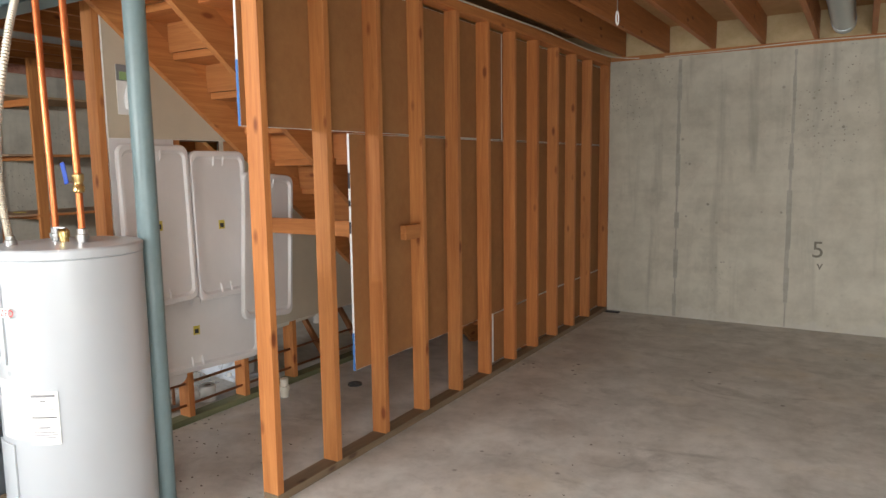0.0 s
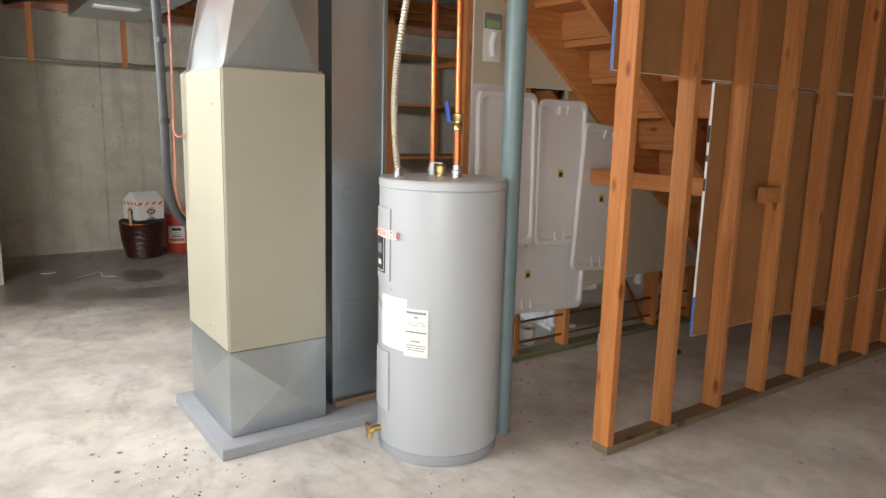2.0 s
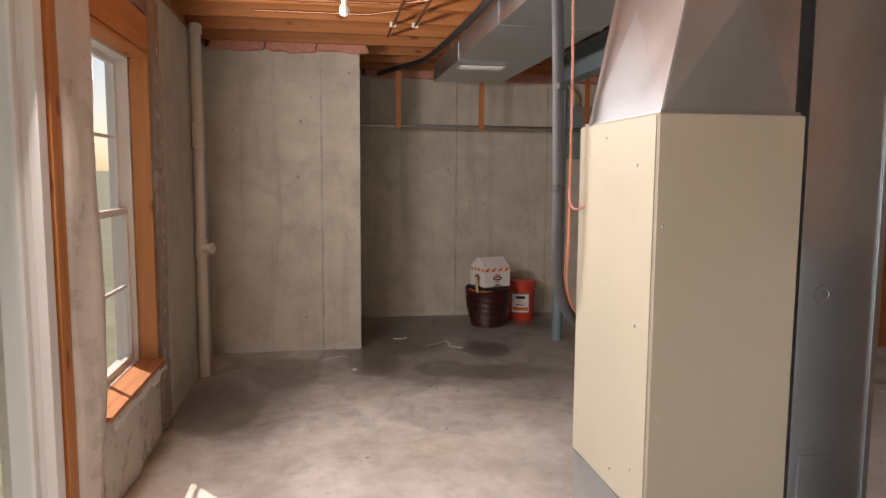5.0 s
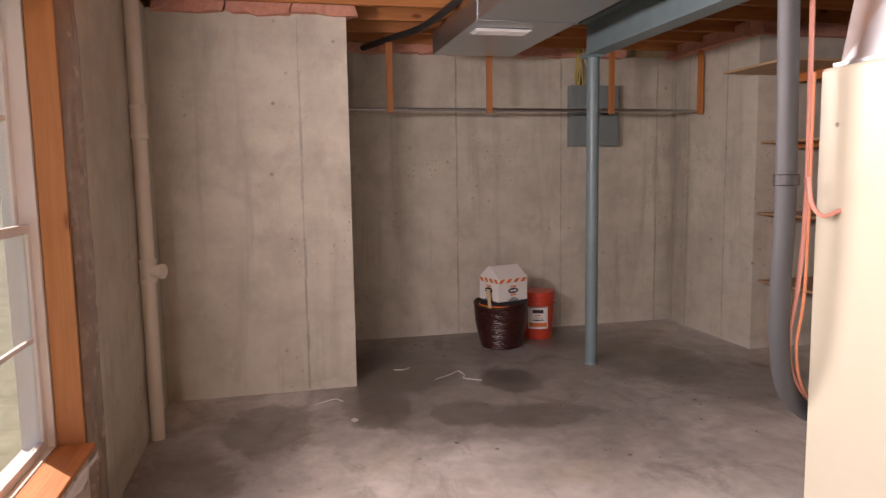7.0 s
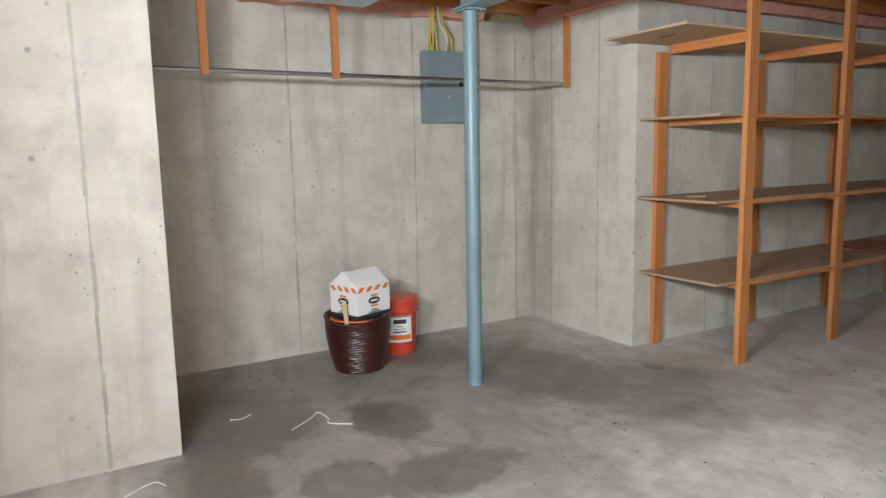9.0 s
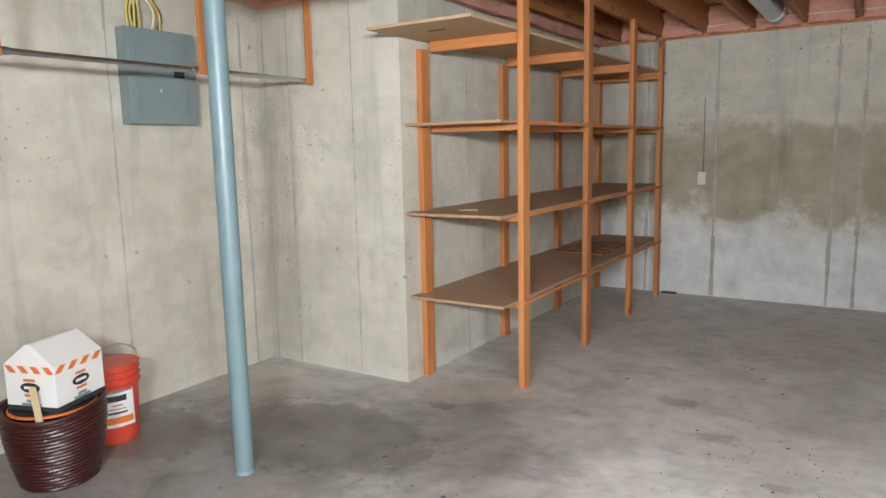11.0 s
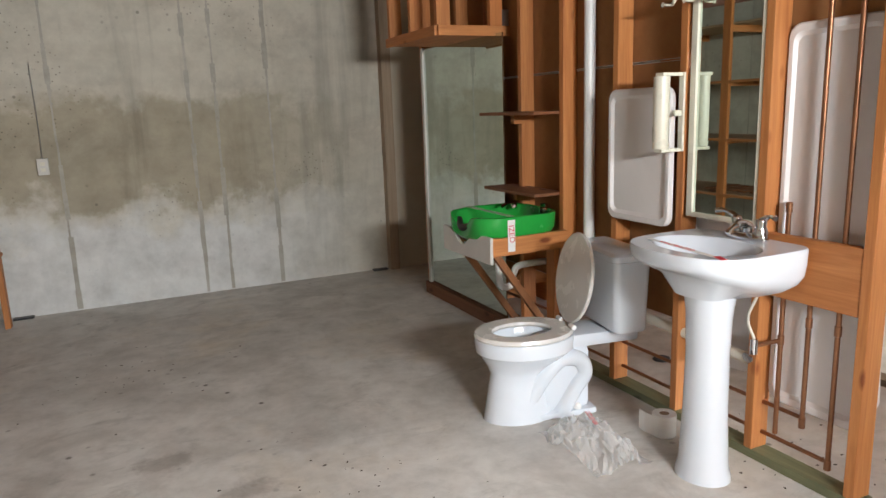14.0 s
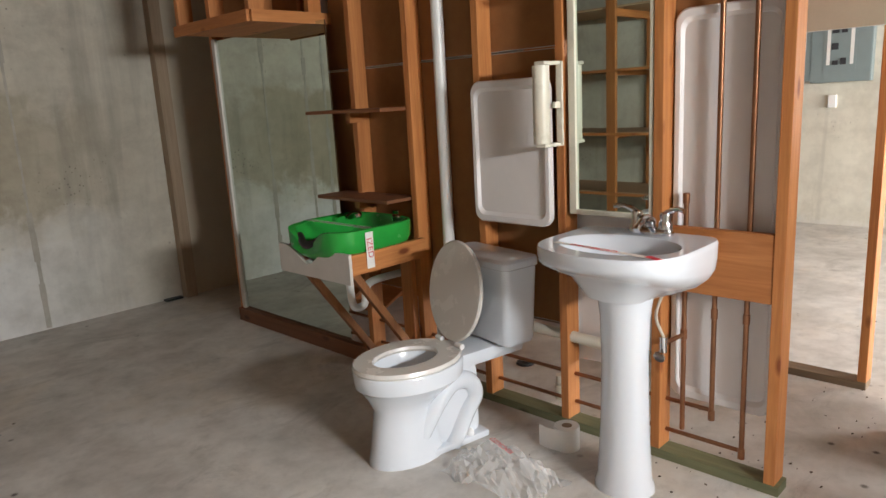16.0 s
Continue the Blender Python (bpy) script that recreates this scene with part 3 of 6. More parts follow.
structure("rim_board", "rim", [(WEST - 0.2, EAST + 0.2, NORTH + 0.03, NORTH + 0.06, JOIST0, JOIST1), (WEST - 0.2, EAST + 0.2, SOUTH - 0.1, SOUTH - 0.05, JOIST0, JOIST1), (WEST - 0.1, WEST - 0.08, SOUTH, NORTH, TOP, JOIST1), (EAST + 0.05, EAST + 0.07, SOUTH, NORTH, TOP, JOIST1)], "pale rim board behind the joist ends")

# ---- form lines and ties left on the concrete ----


def form_line(name, m, w=0.015, h=2.40, depth=0.0025):
    """A thin upright fin of cement where two form panels met, with small tie marks along it."""
    bm = bmesh.new()
    rnd = random.Random(len(bpy.data.objects))
    z = 0.01
    while z < h:
        d = rnd.uniform(0.08, 0.22)
        j = rnd.uniform(-0.003, 0.003)
        ww = w * rnd.uniform(0.35, 1.25)
        bm_box(bm, j - ww / 2, j + ww / 2, -0.001, depth * rnd.uniform(0.6, 1.2), z, min(z + d, h))
        z += d
    for z in (0.38, 0.98, 1.58, 2.18):
        if rnd.random() < 0.6:
            z += rnd.uniform(-0.03, 0.03)
            bm_box(bm, -0.009, 0.009, -0.001, 0.007, z, z + rnd.uniform(0.015, 0.04), 0.003)
    ob = tagged(part(name, bm, "form"), "dark form joint mark on concrete", "form joint", kind="structure")
    ob.matrix_basis = m
    return ob


M["form"] = fibrous("form_joint_cement", (0.29, 0.27, 0.23), (0.53, 0.505, 0.445), 9, 0.95, 0.4)
for x in (-6.55, -5.914, -4.947, -4.742, -4.316, -1.447, -0.5, 0.45):
    form_line("wall_form_line", pose(x, NORTH, 0, 0, 0, 180), 0.034)
for y in (1.163, 2.125, 3.07):
    form_line("wall_form_line", pose(WEST, y, 0, 0, 0, -90))
form_line("wall_form_line", pose(WEST_IN, -0.19, 0, 0, 0, -90))
for x in (-8.185, -7.96, -7.42):
    form_line("wall_form_line", pose(x, JOG_N, 0, 0, 0, 180), 0.010)
for y in (4.0, 5.0, 5.9):
    form_line("wall_form_line", pose(SHELF_WALL, y, 0, 0, 0, -90), 0.01)
for y in (0.4, 1.5, 2.6, 4.4):
    form_line("wall_form_line", pose(EAST, y, 0, 0, 0, 90), 0.012)

# ---- stud wall by the stairs ----
W1 = -2.10          # face of the stair wall towards the large room
W2 = -3.33          # face of the wall towards the bathroom fixtures
STUD = 0.089
tagged(box("wall_plate", "plate_old", W1 - STUD, W1, 2.085, NORTH, 0, 0.038), "weathered bottom plate of the stud wall", "plate", kind="structure")
tagged(box("wall_top_plate", "stud_y", W1 - STUD, W1, 2.085, NORTH, JOIST0 - 0.078, JOIST0 - 0.002), "doubled top plate of the stud wall", "plate", kind="structure")


def stud(x, y, z0, z1, mat="stud", label="bare softwood wall stud with knots", group="stair wall studs", dx=STUD, dy=0.038):
    ob = tagged(part("stud", bm_box(bmesh.new(), 0, dx, -dy / 2, dy / 2, z0, z1, 0.003), mat), label, "stud", group)
    ob.matrix_basis = pose(x, y, 0)
    return ob


first = stud(W1 - STUD, 2.104, 0.038, JOIST0 - 0.078)
for k in range(1, 12):
    copy_thing(first, pose(W1 - STUD, 2.104 + 0.404 * k if k < 11 else NORTH - 0.022, 0))
tagged(box("wood_block", "stud_y", W1 - 0.036, W1 + 0.002, 3.12, 3.265, 1.065, 1.145), "small wooden block nailed to a stud", "block")


def drywall(name, x, y0, y1, z0, z1, back=1, group="drywall sheets", label="drywall sheet with brown paper back"):
    """A sheet in the y-z plane; back is the side, +1 or -1 in x, on which the brown paper lies."""
    t = thing(name, (x, y0, z0), label, "drywall", group)
    w, h = y1 - y0, z1 - z0
    box("core", "gypsum", -0.006, 0.006, 0, w, 0, h, t, "white gypsum edge", 0.0)
    box("back_paper", "paper", 0.0062 * back, 0.0072 * back, 0.002, w - 0.002, 0.002, h - 0.002, t, "brown paper back", 0.0)
    box("face_paper", "drywall", -0.0062 * back, -0.0072 * back, 0.002, w - 0.002, 0.002, h - 0.002, t, "cream paper face", 0.0)
    return t


XS = W1 - STUD - 0.010
t = drywall("drywall_sheet", XS, 2.06, 4.49, 1.645, 2.38)
box("edge_print", "blue_tape", -0.0065, 0.0065, -0.002, 0.0, 0.0, 0.27, t, "blue printed edge tape", 0.0)
drywall("drywall_sheet", XS, 4.497, 6.65, 1.645, 2.38)
t = drywall("drywall_sheet", XS, 2.765, 3.33, 0.41, 1.637)
box("edge_print", "blue_tape", -0.0065, 0.0065, -0.002, 0.0, 0.0, 0.2, t, "blue printed edge tape", 0.0)
for z0, z1 in ((0.72, 0.78), (0.86, 0.89), (0.95, 1.03)):
    box("edge_print", "ink", -0.0055, 0.0055, -0.0022, 0.0, z0, z1, t, "black lettering bars on the edge", 0.0)
drywall("drywall_sheet", XS - 0.014, 3.262, 4.6, 0.40, 1.637)
drywall("drywall_sheet", XS, 4.606, 6.65, 0.41, 1.637)
drywall("drywall_sheet", XS, 4.35, 6.65, 0.045, 0.402)

# ---- fixture wall ----
tagged(box("wall_plate", "plate_green", W2, W2 + STUD, 2.09, 5.75, 0, 0.038), "green treated bottom plate", "plate", kind="structure")
tagged(box("wall_top_plate", "stud_y", W2, W2 + STUD, 2.09, NORTH, JOIST0 - 0.04, JOIST0 - 0.002), "top plate of the fixture wall", "plate", kind="structure")
BATH = (2.123, 2.558, 2.982, 3.419, 3.865, 4.288, 4.70, 5.11, 5.72)
first = stud(W2, BATH[0], 0.038, JOIST0 - 0.04, group="fixture wall studs")
for y in BATH[1:]:
    copy_thing(first, pose(W2, y, 0))
stud(W2, NORTH - 0.05, 0.0, JOIST0 - 0.04, "weathered", "weathered wooden post against the concrete wall", "fixture wall studs", 0.089, 0.09)
XB = W2 + STUD + 0.010
drywall("drywall_sheet", XB, 2.14, 5.72, 1.63, 2.42, back=-1)
drywall("drywall_sheet", XB, 2.97, 5.72, 0.44, 1.622, back=-1)
tagged(box("backing_board", "stud_y", W2 + 0.004, W2 + 0.042, 2.143, 2.538, 0.70, 0.94), "wide wooden backing board between two studs", "board")
# drywall that closes the stair landing
tagged(box("wall_landing", "drywall", W2 + STUD + 0.002, W1 - STUD - 0.03, NORTH - 0.03, NORTH - 0.005, 0.0, 2.42, bevel=0.0), "painted drywall at the stair landing", "wall", kind="structure")

# ---- stairs ----
stairs = thing("staircase", (-2.715, 1.97, 0), "unpainted softwood basement staircase seen from beneath", "stairs")
RUN, RISE = 0.2405, 0.19
SLOPE = RISE / RUN
for sx in (-3.205, -2.70, -2.235):
    bm = bmesh.new()
    prof = [(1.93, 2.39 - SLOPE * (1.93 - 2.39) - 0.16), (5.20, 0.005), (4.955, 0.0), (1.93, 2.026 - SLOPE * (1.93 - 2.39))]
    front = [bm.verts.new((sx - 0.019 + 2.715, y - 1.97, z)) for y, z in prof]
    backv = [bm.verts.new((sx + 0.019 + 2.715, y - 1.97, z)) for y, z in prof]
    skin(bm, [front, backv])
    part("stringer", bm, "stud_y", stairs, "sloping softwood stringer")
for k in range(13):
    yk, zk = 5.17 - RUN * k, RISE * (k + 1)
    box("tread", "stud_x", -0.50, 0.49, yk - RUN - 1.97, yk + 0.02 - 1.97, zk - 0.038, zk, stairs, bevel=0.004)
    box("riser", "stud_x", -0.50, 0.49, yk - 0.022 - 1.97, yk - 0.004 - 1.97, zk - RISE, zk - 0.039, stairs, bevel=0.0)
    # cut blocks carry the treads on each stringer
    for sx in (-3.205, -2.70, -2.235):
        bm = bmesh.new()
        pr = [(yk - 0.024, zk - RISE + 0.0), (yk - 0.024, zk - 0.039), (yk - RUN, zk - 0.039), (yk - RUN, zk - 0.045)]
        a = [bm.verts.new((sx - 0.017 + 2.715, y - 1.97, z)) for y, z in pr]
        b = [bm.verts.new((sx + 0.017 + 2.715, y - 1.97, z)) for y, z in pr]
        skin(bm, [a, b])
        part("step_block", bm, "stud_y", stairs)
box("cross_brace", "stud_x", -0.47, 0.46, 3.02 - 1.97, 3.058 - 1.97, 1.08, 1.17, stairs, "wooden cross brace under the stairs")

# ---- steel beam and posts ----
beam = thing("steel_beam", (-7.1, 1.85, 2.225), "blue-grey painted steel I-beam under the joists", "beam")
L = 9.2
for nm, b in (("lower_flange", (0, L, -0.066, 0.066, 0.0, 0.012)), ("upper_flange", (0, L, -0.066, 0.066, 0.231, 0.243)), ("web", (0, L, -0.005, 0.005, 0.0115, 0.2315))):
    box(nm, "teal", *b, beam, bevel=0.002)


def steel_post(x, y):
    t = thing("steel_post", (x, y, 0), "round blue-grey painted steel support post", "post", "steel posts")
    part("column", bm_lathe(bmesh.new(), [(0.0445, 0.0), (0.0445, 2.215)], 28), "teal", t, smooth=True)
    box("cap_plate", "teal", -0.075, 0.075, -0.06, 0.06, 2.213, 2.224, t)
    for sx in (-0.06, 0.06):
        part("bolt", bm_lathe(bmesh.new(), [(0.009, 2.205), (0.009, 2.214)], 8, (sx, 0.035)), "steel", t)
    part("base_ring", bm_lathe(bmesh.new(), [(0.05, 0.0), (0.047, 0.012), (0.0446, 0.014)], 28), "teal", t, "painted foot collar", True)
    return t


steel_post(-2.55, 1.85)
steel_post(-7.015, 1.858)

# ---- air handler with its ducts ----
ah = thing("air_handler", (-3.312, 0.9625, 0), "beige enamelled air handler with galvanised base and plenum", "air handler")
X0, X1, Y0, Y1 = -0.288, 0.288, -0.2245, 0.2245
box("cabinet", "beige", X0, X1, Y0, Y1, 0.435, 1.613, ah, bevel=0.006)
box("front_panel", "beige", X1 + 0.0005, X1 + 0.004, Y0 + 0.004, Y1 - 0.004, 0.44, 1.607, ah, bevel=0.0015)
box("side_panel", "beige", X0 + 0.004, X1 - 0.004, Y0 - 0.004, Y0 - 0.0005, 0.44, 1.607, ah, "cream painted side panel", bevel=0.0015)
for px, pz in ((-0.24, 1.5), (0.18, 1.47), (-0.24, 0.6), (0.2, 0.56), (0.2, 1.0), (-0.05, 1.56), (0.05, 0.5)):
    part("screw", bm_lathe(bmesh.new(), [(0.005, 0.0), (0.003, 0.003), (0, 0.0035)], 8), "steel", ah, smooth=True).matrix_basis = pose(px, Y0 - 0.004, pz, 90, 0, 0)
for py, pz in ((-0.2, 0.75), (-0.19, 0.47), (-0.2, 1.3)):
    part("screw", bm_lathe(bmesh.new(), [(0.005, 0.0), (0.003, 0.003), (0, 0.0035)], 8), "steel", ah, smooth=True).matrix_basis = pose(X1 + 0.004, py, pz, 0, 90, 0)


def creased_panel(name, corners, parent, out, mat="galv"):
    """A sheet-metal panel stiffened by a cross break: four corners and a slightly raised centre."""
    bm = bmesh.new()
    cs = [Vector(c) for c in corners]
    mid = sum(cs, Vector()) / 4 + Vector(out) * 0.024
    vs = [bm.verts.new(c) for c in cs]
    vm = bm.verts.new(mid)
    bs = [bm.verts.new(c - Vector(out) * 0.004) for c in cs]
    for k in range(4):
        bm.faces.new((vs[k], vs[(k + 1) % 4], vm))
        bm.faces.new((vs[k], bs[k], bs[(k + 1) % 4], vs[(k + 1) % 4]))
    bm.faces.new(list(reversed(bs)))
    return part(name, bm, mat, parent)


box("base_plenum", "galv", X0 + 0.004, X1 - 0.004, Y0 + 0.004, Y1 - 0.004, 0.05, 0.434, ah, "galvanised sheet base", 0.003)
creased_panel("base_front", [(X1, Y0 + 0.004, 0.055), (X1, Y1 - 0.004, 0.055), (X1, Y1 - 0.004, 0.432), (X1, Y0 + 0.004, 0.432)], ah, (1, 0, 0))
creased_panel("base_side", [(X0 + 0.004, Y0, 0.055), (X1 - 0.004, Y0, 0.055), (X1 - 0.004, Y0, 0.432), (X0 + 0.004, Y0, 0.432)], ah, (0, -1, 0))
# tapered plenum on top
bot = [(-0.26, -0.205, 1.614), (0.27, -0.205, 1.614), (0.27, 0.2, 1.614), (-0.26, 0.2, 1.614)]
top = [(-0.26, -0.07, 2.295), (0.27, -0.07, 2.295), (0.27, 0.2, 2.295), (-0.26, 0.2, 2.295)]
bm = bmesh.new()
skin(bm, [[bm.verts.new(v) for v in bot], [bm.verts.new(v) for v in top]])
plen = part("plenum", bm, "galv", ah, "tapered galvanised plenum")
creased_panel("plenum_front", [Vector(v) + Vector((0.003, 0, 0)) for v in (bot[1], bot[2], top[2], top[1])], ah, (1, 0, 0))
creased_panel("plenum_side", [Vector(v) + Vector((0, -0.004, 0)) for v in (bot[0], bot[1], top[1], top[0])], ah, (0, -1, 0))
box("plenum_flange", "galv", -0.272, 0.282, -0.216, 0.212, 1.6135, 1.622, ah, bevel=0.001)
tagged(box("equipment_pad", "rubber", -3.665, -2.932, 0.668, 1.60, 0.0, 0.05, bevel=0.006), "low grey equipment pad on the slab", "pad")
# return drop
rd = thing("return_duct", (-3.33, 1.405, 0.05), "tall galvanised sheet-metal return duct", "duct")
box("duct_body", "galv", -0.21, 0.22, -0.145, 0.135, 0.0, 2.24, rd, bevel=0.003)
box("drive_cleat", "galv", 0.221, 0.227, -0.147, -0.128, 0.02, 2.23, rd, bevel=0.001)
box("drive_cleat", "galv", 0.221, 0.227, 0.118, 0.137, 0.02, 2.23, rd, bevel=0.001)
part("knockout", bm_lathe(bmesh.new(), [(0.032, 0.0), (0.03, 0.003), (0.02, 0.003), (0.018, 0.001), (0, 0.001)], 20), "galv", rd, smooth=True).matrix_basis = pose(0.221, -0.06, 1.03, 0, 90, 0)
part("patch", bm_box(bmesh.new(), 0.221, 0.224, -0.11, 0.02, 0.26, 0.52, 0.0), "galv", rd)
box("base_board", "plate_old", 0.23, 0.25, -0.14, 0.13, 0.0, 0.03, rd, "scrap of wood at the duct's foot")
# trunk
tr = thing("supply_trunk", (-7.56, 1.13, 2.298), "rectangular galvanised supply trunk under the joists", "duct")
box("duct_body", "galv", 0.0, 4.52, -0.31, 0.31, 0.0, 0.168, tr, bevel=0.003)
for sx in (1.2, 2.39, 3.58):
    box("joint_cleat", "galv", sx - 0.012, sx + 0.012, -0.316, 0.316, -0.006, 0.168, tr, bevel=0.002)
vent = thing("air_vent", (-6.63, 1.05, 2.290), "white louvred register under the trunk", "vent")
box("frame", "white", -0.075, 0.075, -0.18, 0.18, -0.004, 0.003, vent, bevel=0.002)
for k in range(9):
    box("slat", "white", -0.058 + k * 0.0145 - 0.005, -0.058 + k * 0.0145 + 0.005, -0.165, 0.165, -0.010, -0.0045, vent, bevel=0.001)
# second duct over the beam side and a stub to the plenum
bd = thing("branch_duct", (-3.31, 1.56, 2.30), "short galvanised branch duct by the plenum", "duct")
box("duct_body", "galv", -0.24, 0.24, -0.115, 0.14, 0.0, 0.165, bd, bevel=0.003)

# ---- drain and refrigerant lines at the back of the air handler ----
lp = thing("drain_pipe", (-3.585, 0.655, 0), "bent grey plastic pipe strapped behind the air handler", "pipe")
pts = smooth_path([(0.03, -0.06, 2.46), (0.0, -0.02, 2.0), (0.0, -0.004, 1.4), (-0.006, -0.002, 1.2), (-0.02, 0.012, 1.06), (-0.045, 0.055, 0.95), (-0.065, 0.14, 0.88), (-0.07, 0.25, 0.86)])
tube("pipe", "pvc_grey", pts, 0.02, lp, seg=16)
for z in (1.395, 1.75):
    part("clamp", bm_lathe(bmesh.new(), [(0.0202, -0.012), (0.0245, -0.01), (0.0245, 0.01), (0.0202, 0.012)], 16), "black", lp, smooth=True).matrix_basis = pose(0.0, -0.003, z)
hose = thing("refrigerant_line", (-3.585, 0.655, 0), "thin pink tubing along the grey pipe", "tubing")
tube("tubing", "pink_hose", smooth_path([(0.03, 0.0, 2.46), (0.0, 0.036, 2.0), (0.01, 0.036, 1.4), (0.0, 0.036, 1.2), (-0.02, 0.034, 1.06), (-0.04, 0.075, 0.96), (-0.06, 0.16, 0.9), (-0.07, 0.25, 0.875)]), 0.005, hose, seg=8)
tube("tubing", "orange_hose", smooth_path([(0.025, 0.03, 1.6), (0.02, 0.034, 1.2), (-0.004, 0.04, 1.05), (-0.03, 0.085, 0.95), (-0.05, 0.17, 0.885)]), 0.0032, hose, "orange insulated tubing", seg=8)
tube("wire", "pink_hose", smooth_path([(0.022, 0.03, 1.40), (0.032, 0.03, 1.35), (0.045, 0.045, 1.325), (0.05, 0.08, 1.335)]), 0.0045, hose, seg=8)

# ---- water heater ----
wh = thing("water_heater", (-2.635, 1.548, 0), "tall pale grey electric water heater with stickers", "water heater")
RT = 0.27
part("tank", bm_lathe(bmesh.new(), [(RT - 0.006, 0.045), (RT, 0.055), (RT, 1.148), (RT - 0.004, 1.152)], 56), "tank", wh, smooth=True)
part("base_ring", bm_lathe(bmesh.new(), [(RT - 0.008, 0.0), (RT - 0.004, 0.004), (RT - 0.004, 0.044), (RT - 0.01, 0.046)], 56), "rubber", wh, "grey base ring", True)
part("top_lid", bm_lathe(bmesh.new(), [(RT - 0.004, 1.152), (RT + 0.003, 1.155), (RT + 0.003, 1.183), (RT - 0.004, 1.19), (0, 1.194)], 56), "tank", wh, "domed grey lid", True)


def on_tank(name, mat, deg, z, w, h, depth=0.002, parent=None, label="", r0=RT, bevel=True):
    """A curved plate that hugs the tank: centred at an angle, with its width and height."""
    bm = bmesh.new()
    n = max(4, int(w / 0.015))
    a0, da = radians(deg) - w / 2 / r0, w / r0 / n
    inner, outer = [], []
    for zz in (z - h / 2, z + h / 2):
        inner.append([bm.verts.new(((r0 + 0.0006) * math.cos(a0 + da * k), (r0 + 0.0006) * math.sin(a0 + da * k), zz)) for k in range(n + 1)])
        outer.append([bm.verts.new(((r0 + depth) * math.cos(a0 + da * k), (r0 + depth) * math.sin(a0 + da * k), zz)) for k in range(n + 1)])
    for k in range(n):
        bm.faces.new((outer[0][k], outer[0][k + 1], outer[1][k + 1], outer[1][k]))
        bm.faces.new((inner[0][k + 1], inner[0][k], inner[1][k], inner[1][k + 1]))
        for z2 in (0, 1):
            bm.faces.new((inner[z2][k], inner[z2][k + 1], outer[z2][k + 1], outer[z2][k]))
    for k in (0, n):
        bm.faces.new((inner[0][k], outer[0][k], outer[1][k], inner[1][k]))
    return part(name, bm, mat, parent or wh, label, True)


FACE = -99.0   # the side on which the panels and stickers sit
on_tank("upper_panel", "tank", FACE, 0.92, 0.13, 0.30, 0.007)
on_tank("control_cover", "ink", FACE - 2, 0.885, 0.085, 0.17, 0.010, label="black control label")
on_tank("control_window", "melamine", FACE - 2, 0.885, 0.075, 0.158, 0.0106, label="pale label border")
on_tank("control_face", "ink", FACE - 2, 0.885, 0.066, 0.148, 0.0112, label="black label face")
on_tank("control_mark", "paper_white", FACE - 2, 0.842, 0.03, 0.02, 0.012, label="white oval mark")
on_tank("control_mark", "grey_panel", FACE - 2, 0.90, 0.036, 0.04, 0.012, label="grey dial")
tape = on_tank("warning_tape", "paper_white", FACE + 8, 0.966, 0.15, 0.032, 0.0128, label="white tape with red lettering")
on_tank("lower_panel", "tank", FACE, 0.335, 0.13, 0.26, 0.007)
on_tank("sticker", "paper_white", FACE + 17, 0.60, 0.16, 0.22, 0.002, label="white instruction sticker")
eg = on_tank("energy_label", "paper_white", FACE + 43, 0.575, 0.105, 0.20, 0.004, label="white energy label with black print")
for k, (dz, w, hh) in enumerate(((0.085, 0.085, 0.009), (0.066, 0.018, 0.006), (0.044, 0.07, 0.002), (0.034, 0.08, 0.002), (0.004, 0.09, 0.004), (-0.034, 0.04, 0.005), (-0.052, 0.085, 0.003), (-0.062, 0.085, 0.003), (-0.072, 0.07, 0.003))):
    on_tank("print_bar", "ink" if k == 4 else "grey_print", FACE + 43, 0.575 + dz, w, hh, 0.0046, eg)


def text_on(name, body, size, mat, m, parent=None, label="", extrude=0.0002):
    cu = bpy.data.curves.new(name, "FONT")
    cu.body, cu.size, cu.extrude, cu.align_x, cu.align_y = body, size, extrude, "CENTER", "CENTER"
    tmp = bpy.data.objects.new(name, cu)
    me = bpy.data.meshes.new_from_object(tmp)
    bpy.data.objects.remove(tmp)
    me.materials.clear()
    me.materials.append(M[mat])
    ob = new(name, me)
    ob.matrix_basis = m
    ob.parent = parent
    return tagged(ob, label=label)


def curved_text(body, size, mat, deg, z, r, parent, spacing=0.62):
    n = len(body)
    for k, ch in enumerate(body):
        a = deg + math.degrees((k - (n - 1) / 2) * size * spacing / r)
        text_on("letter", ch, size, mat, pose(r * math.cos(radians(a)), r * math.sin(radians(a)), z, 90, 0, a + 90), parent)


curved_text("WINTERIZED", 0.034, "red", FACE + 6, 0.966, RT + 0.0132, tape)
fit_h = part("hot_fitting", bm_lathe(bmesh.new(), [(0.02, 1.19), (0.02, 1.205), (0.024, 1.206), (0.024, 1.222), (0.019, 1.224), (0.019, 1.245), (0.014, 1.248)], 16, (-0.117, 0.025)), "steel", wh, "steel pipe union", True)
part("cold_fitting", bm_lathe(bmesh.new(), [(0.02, 1.19), (0.02, 1.205), (0.024, 1.206), (0.024, 1.222), (0.019, 1.224), (0.019, 1.245), (0.014, 1.248)], 16, (0.055, 0.03)), "steel", wh, "steel pipe union", True)
rv = part("relief_valve", bm_lathe(bmesh.new(), [(0.017, 1.19), (0.017, 1.21), (0.022, 1.212), (0.022, 1.235), (0.014, 1.245), (0, 1.247)], 16, (-0.02, 0.0)), "brass", wh, "brass relief valve", True)
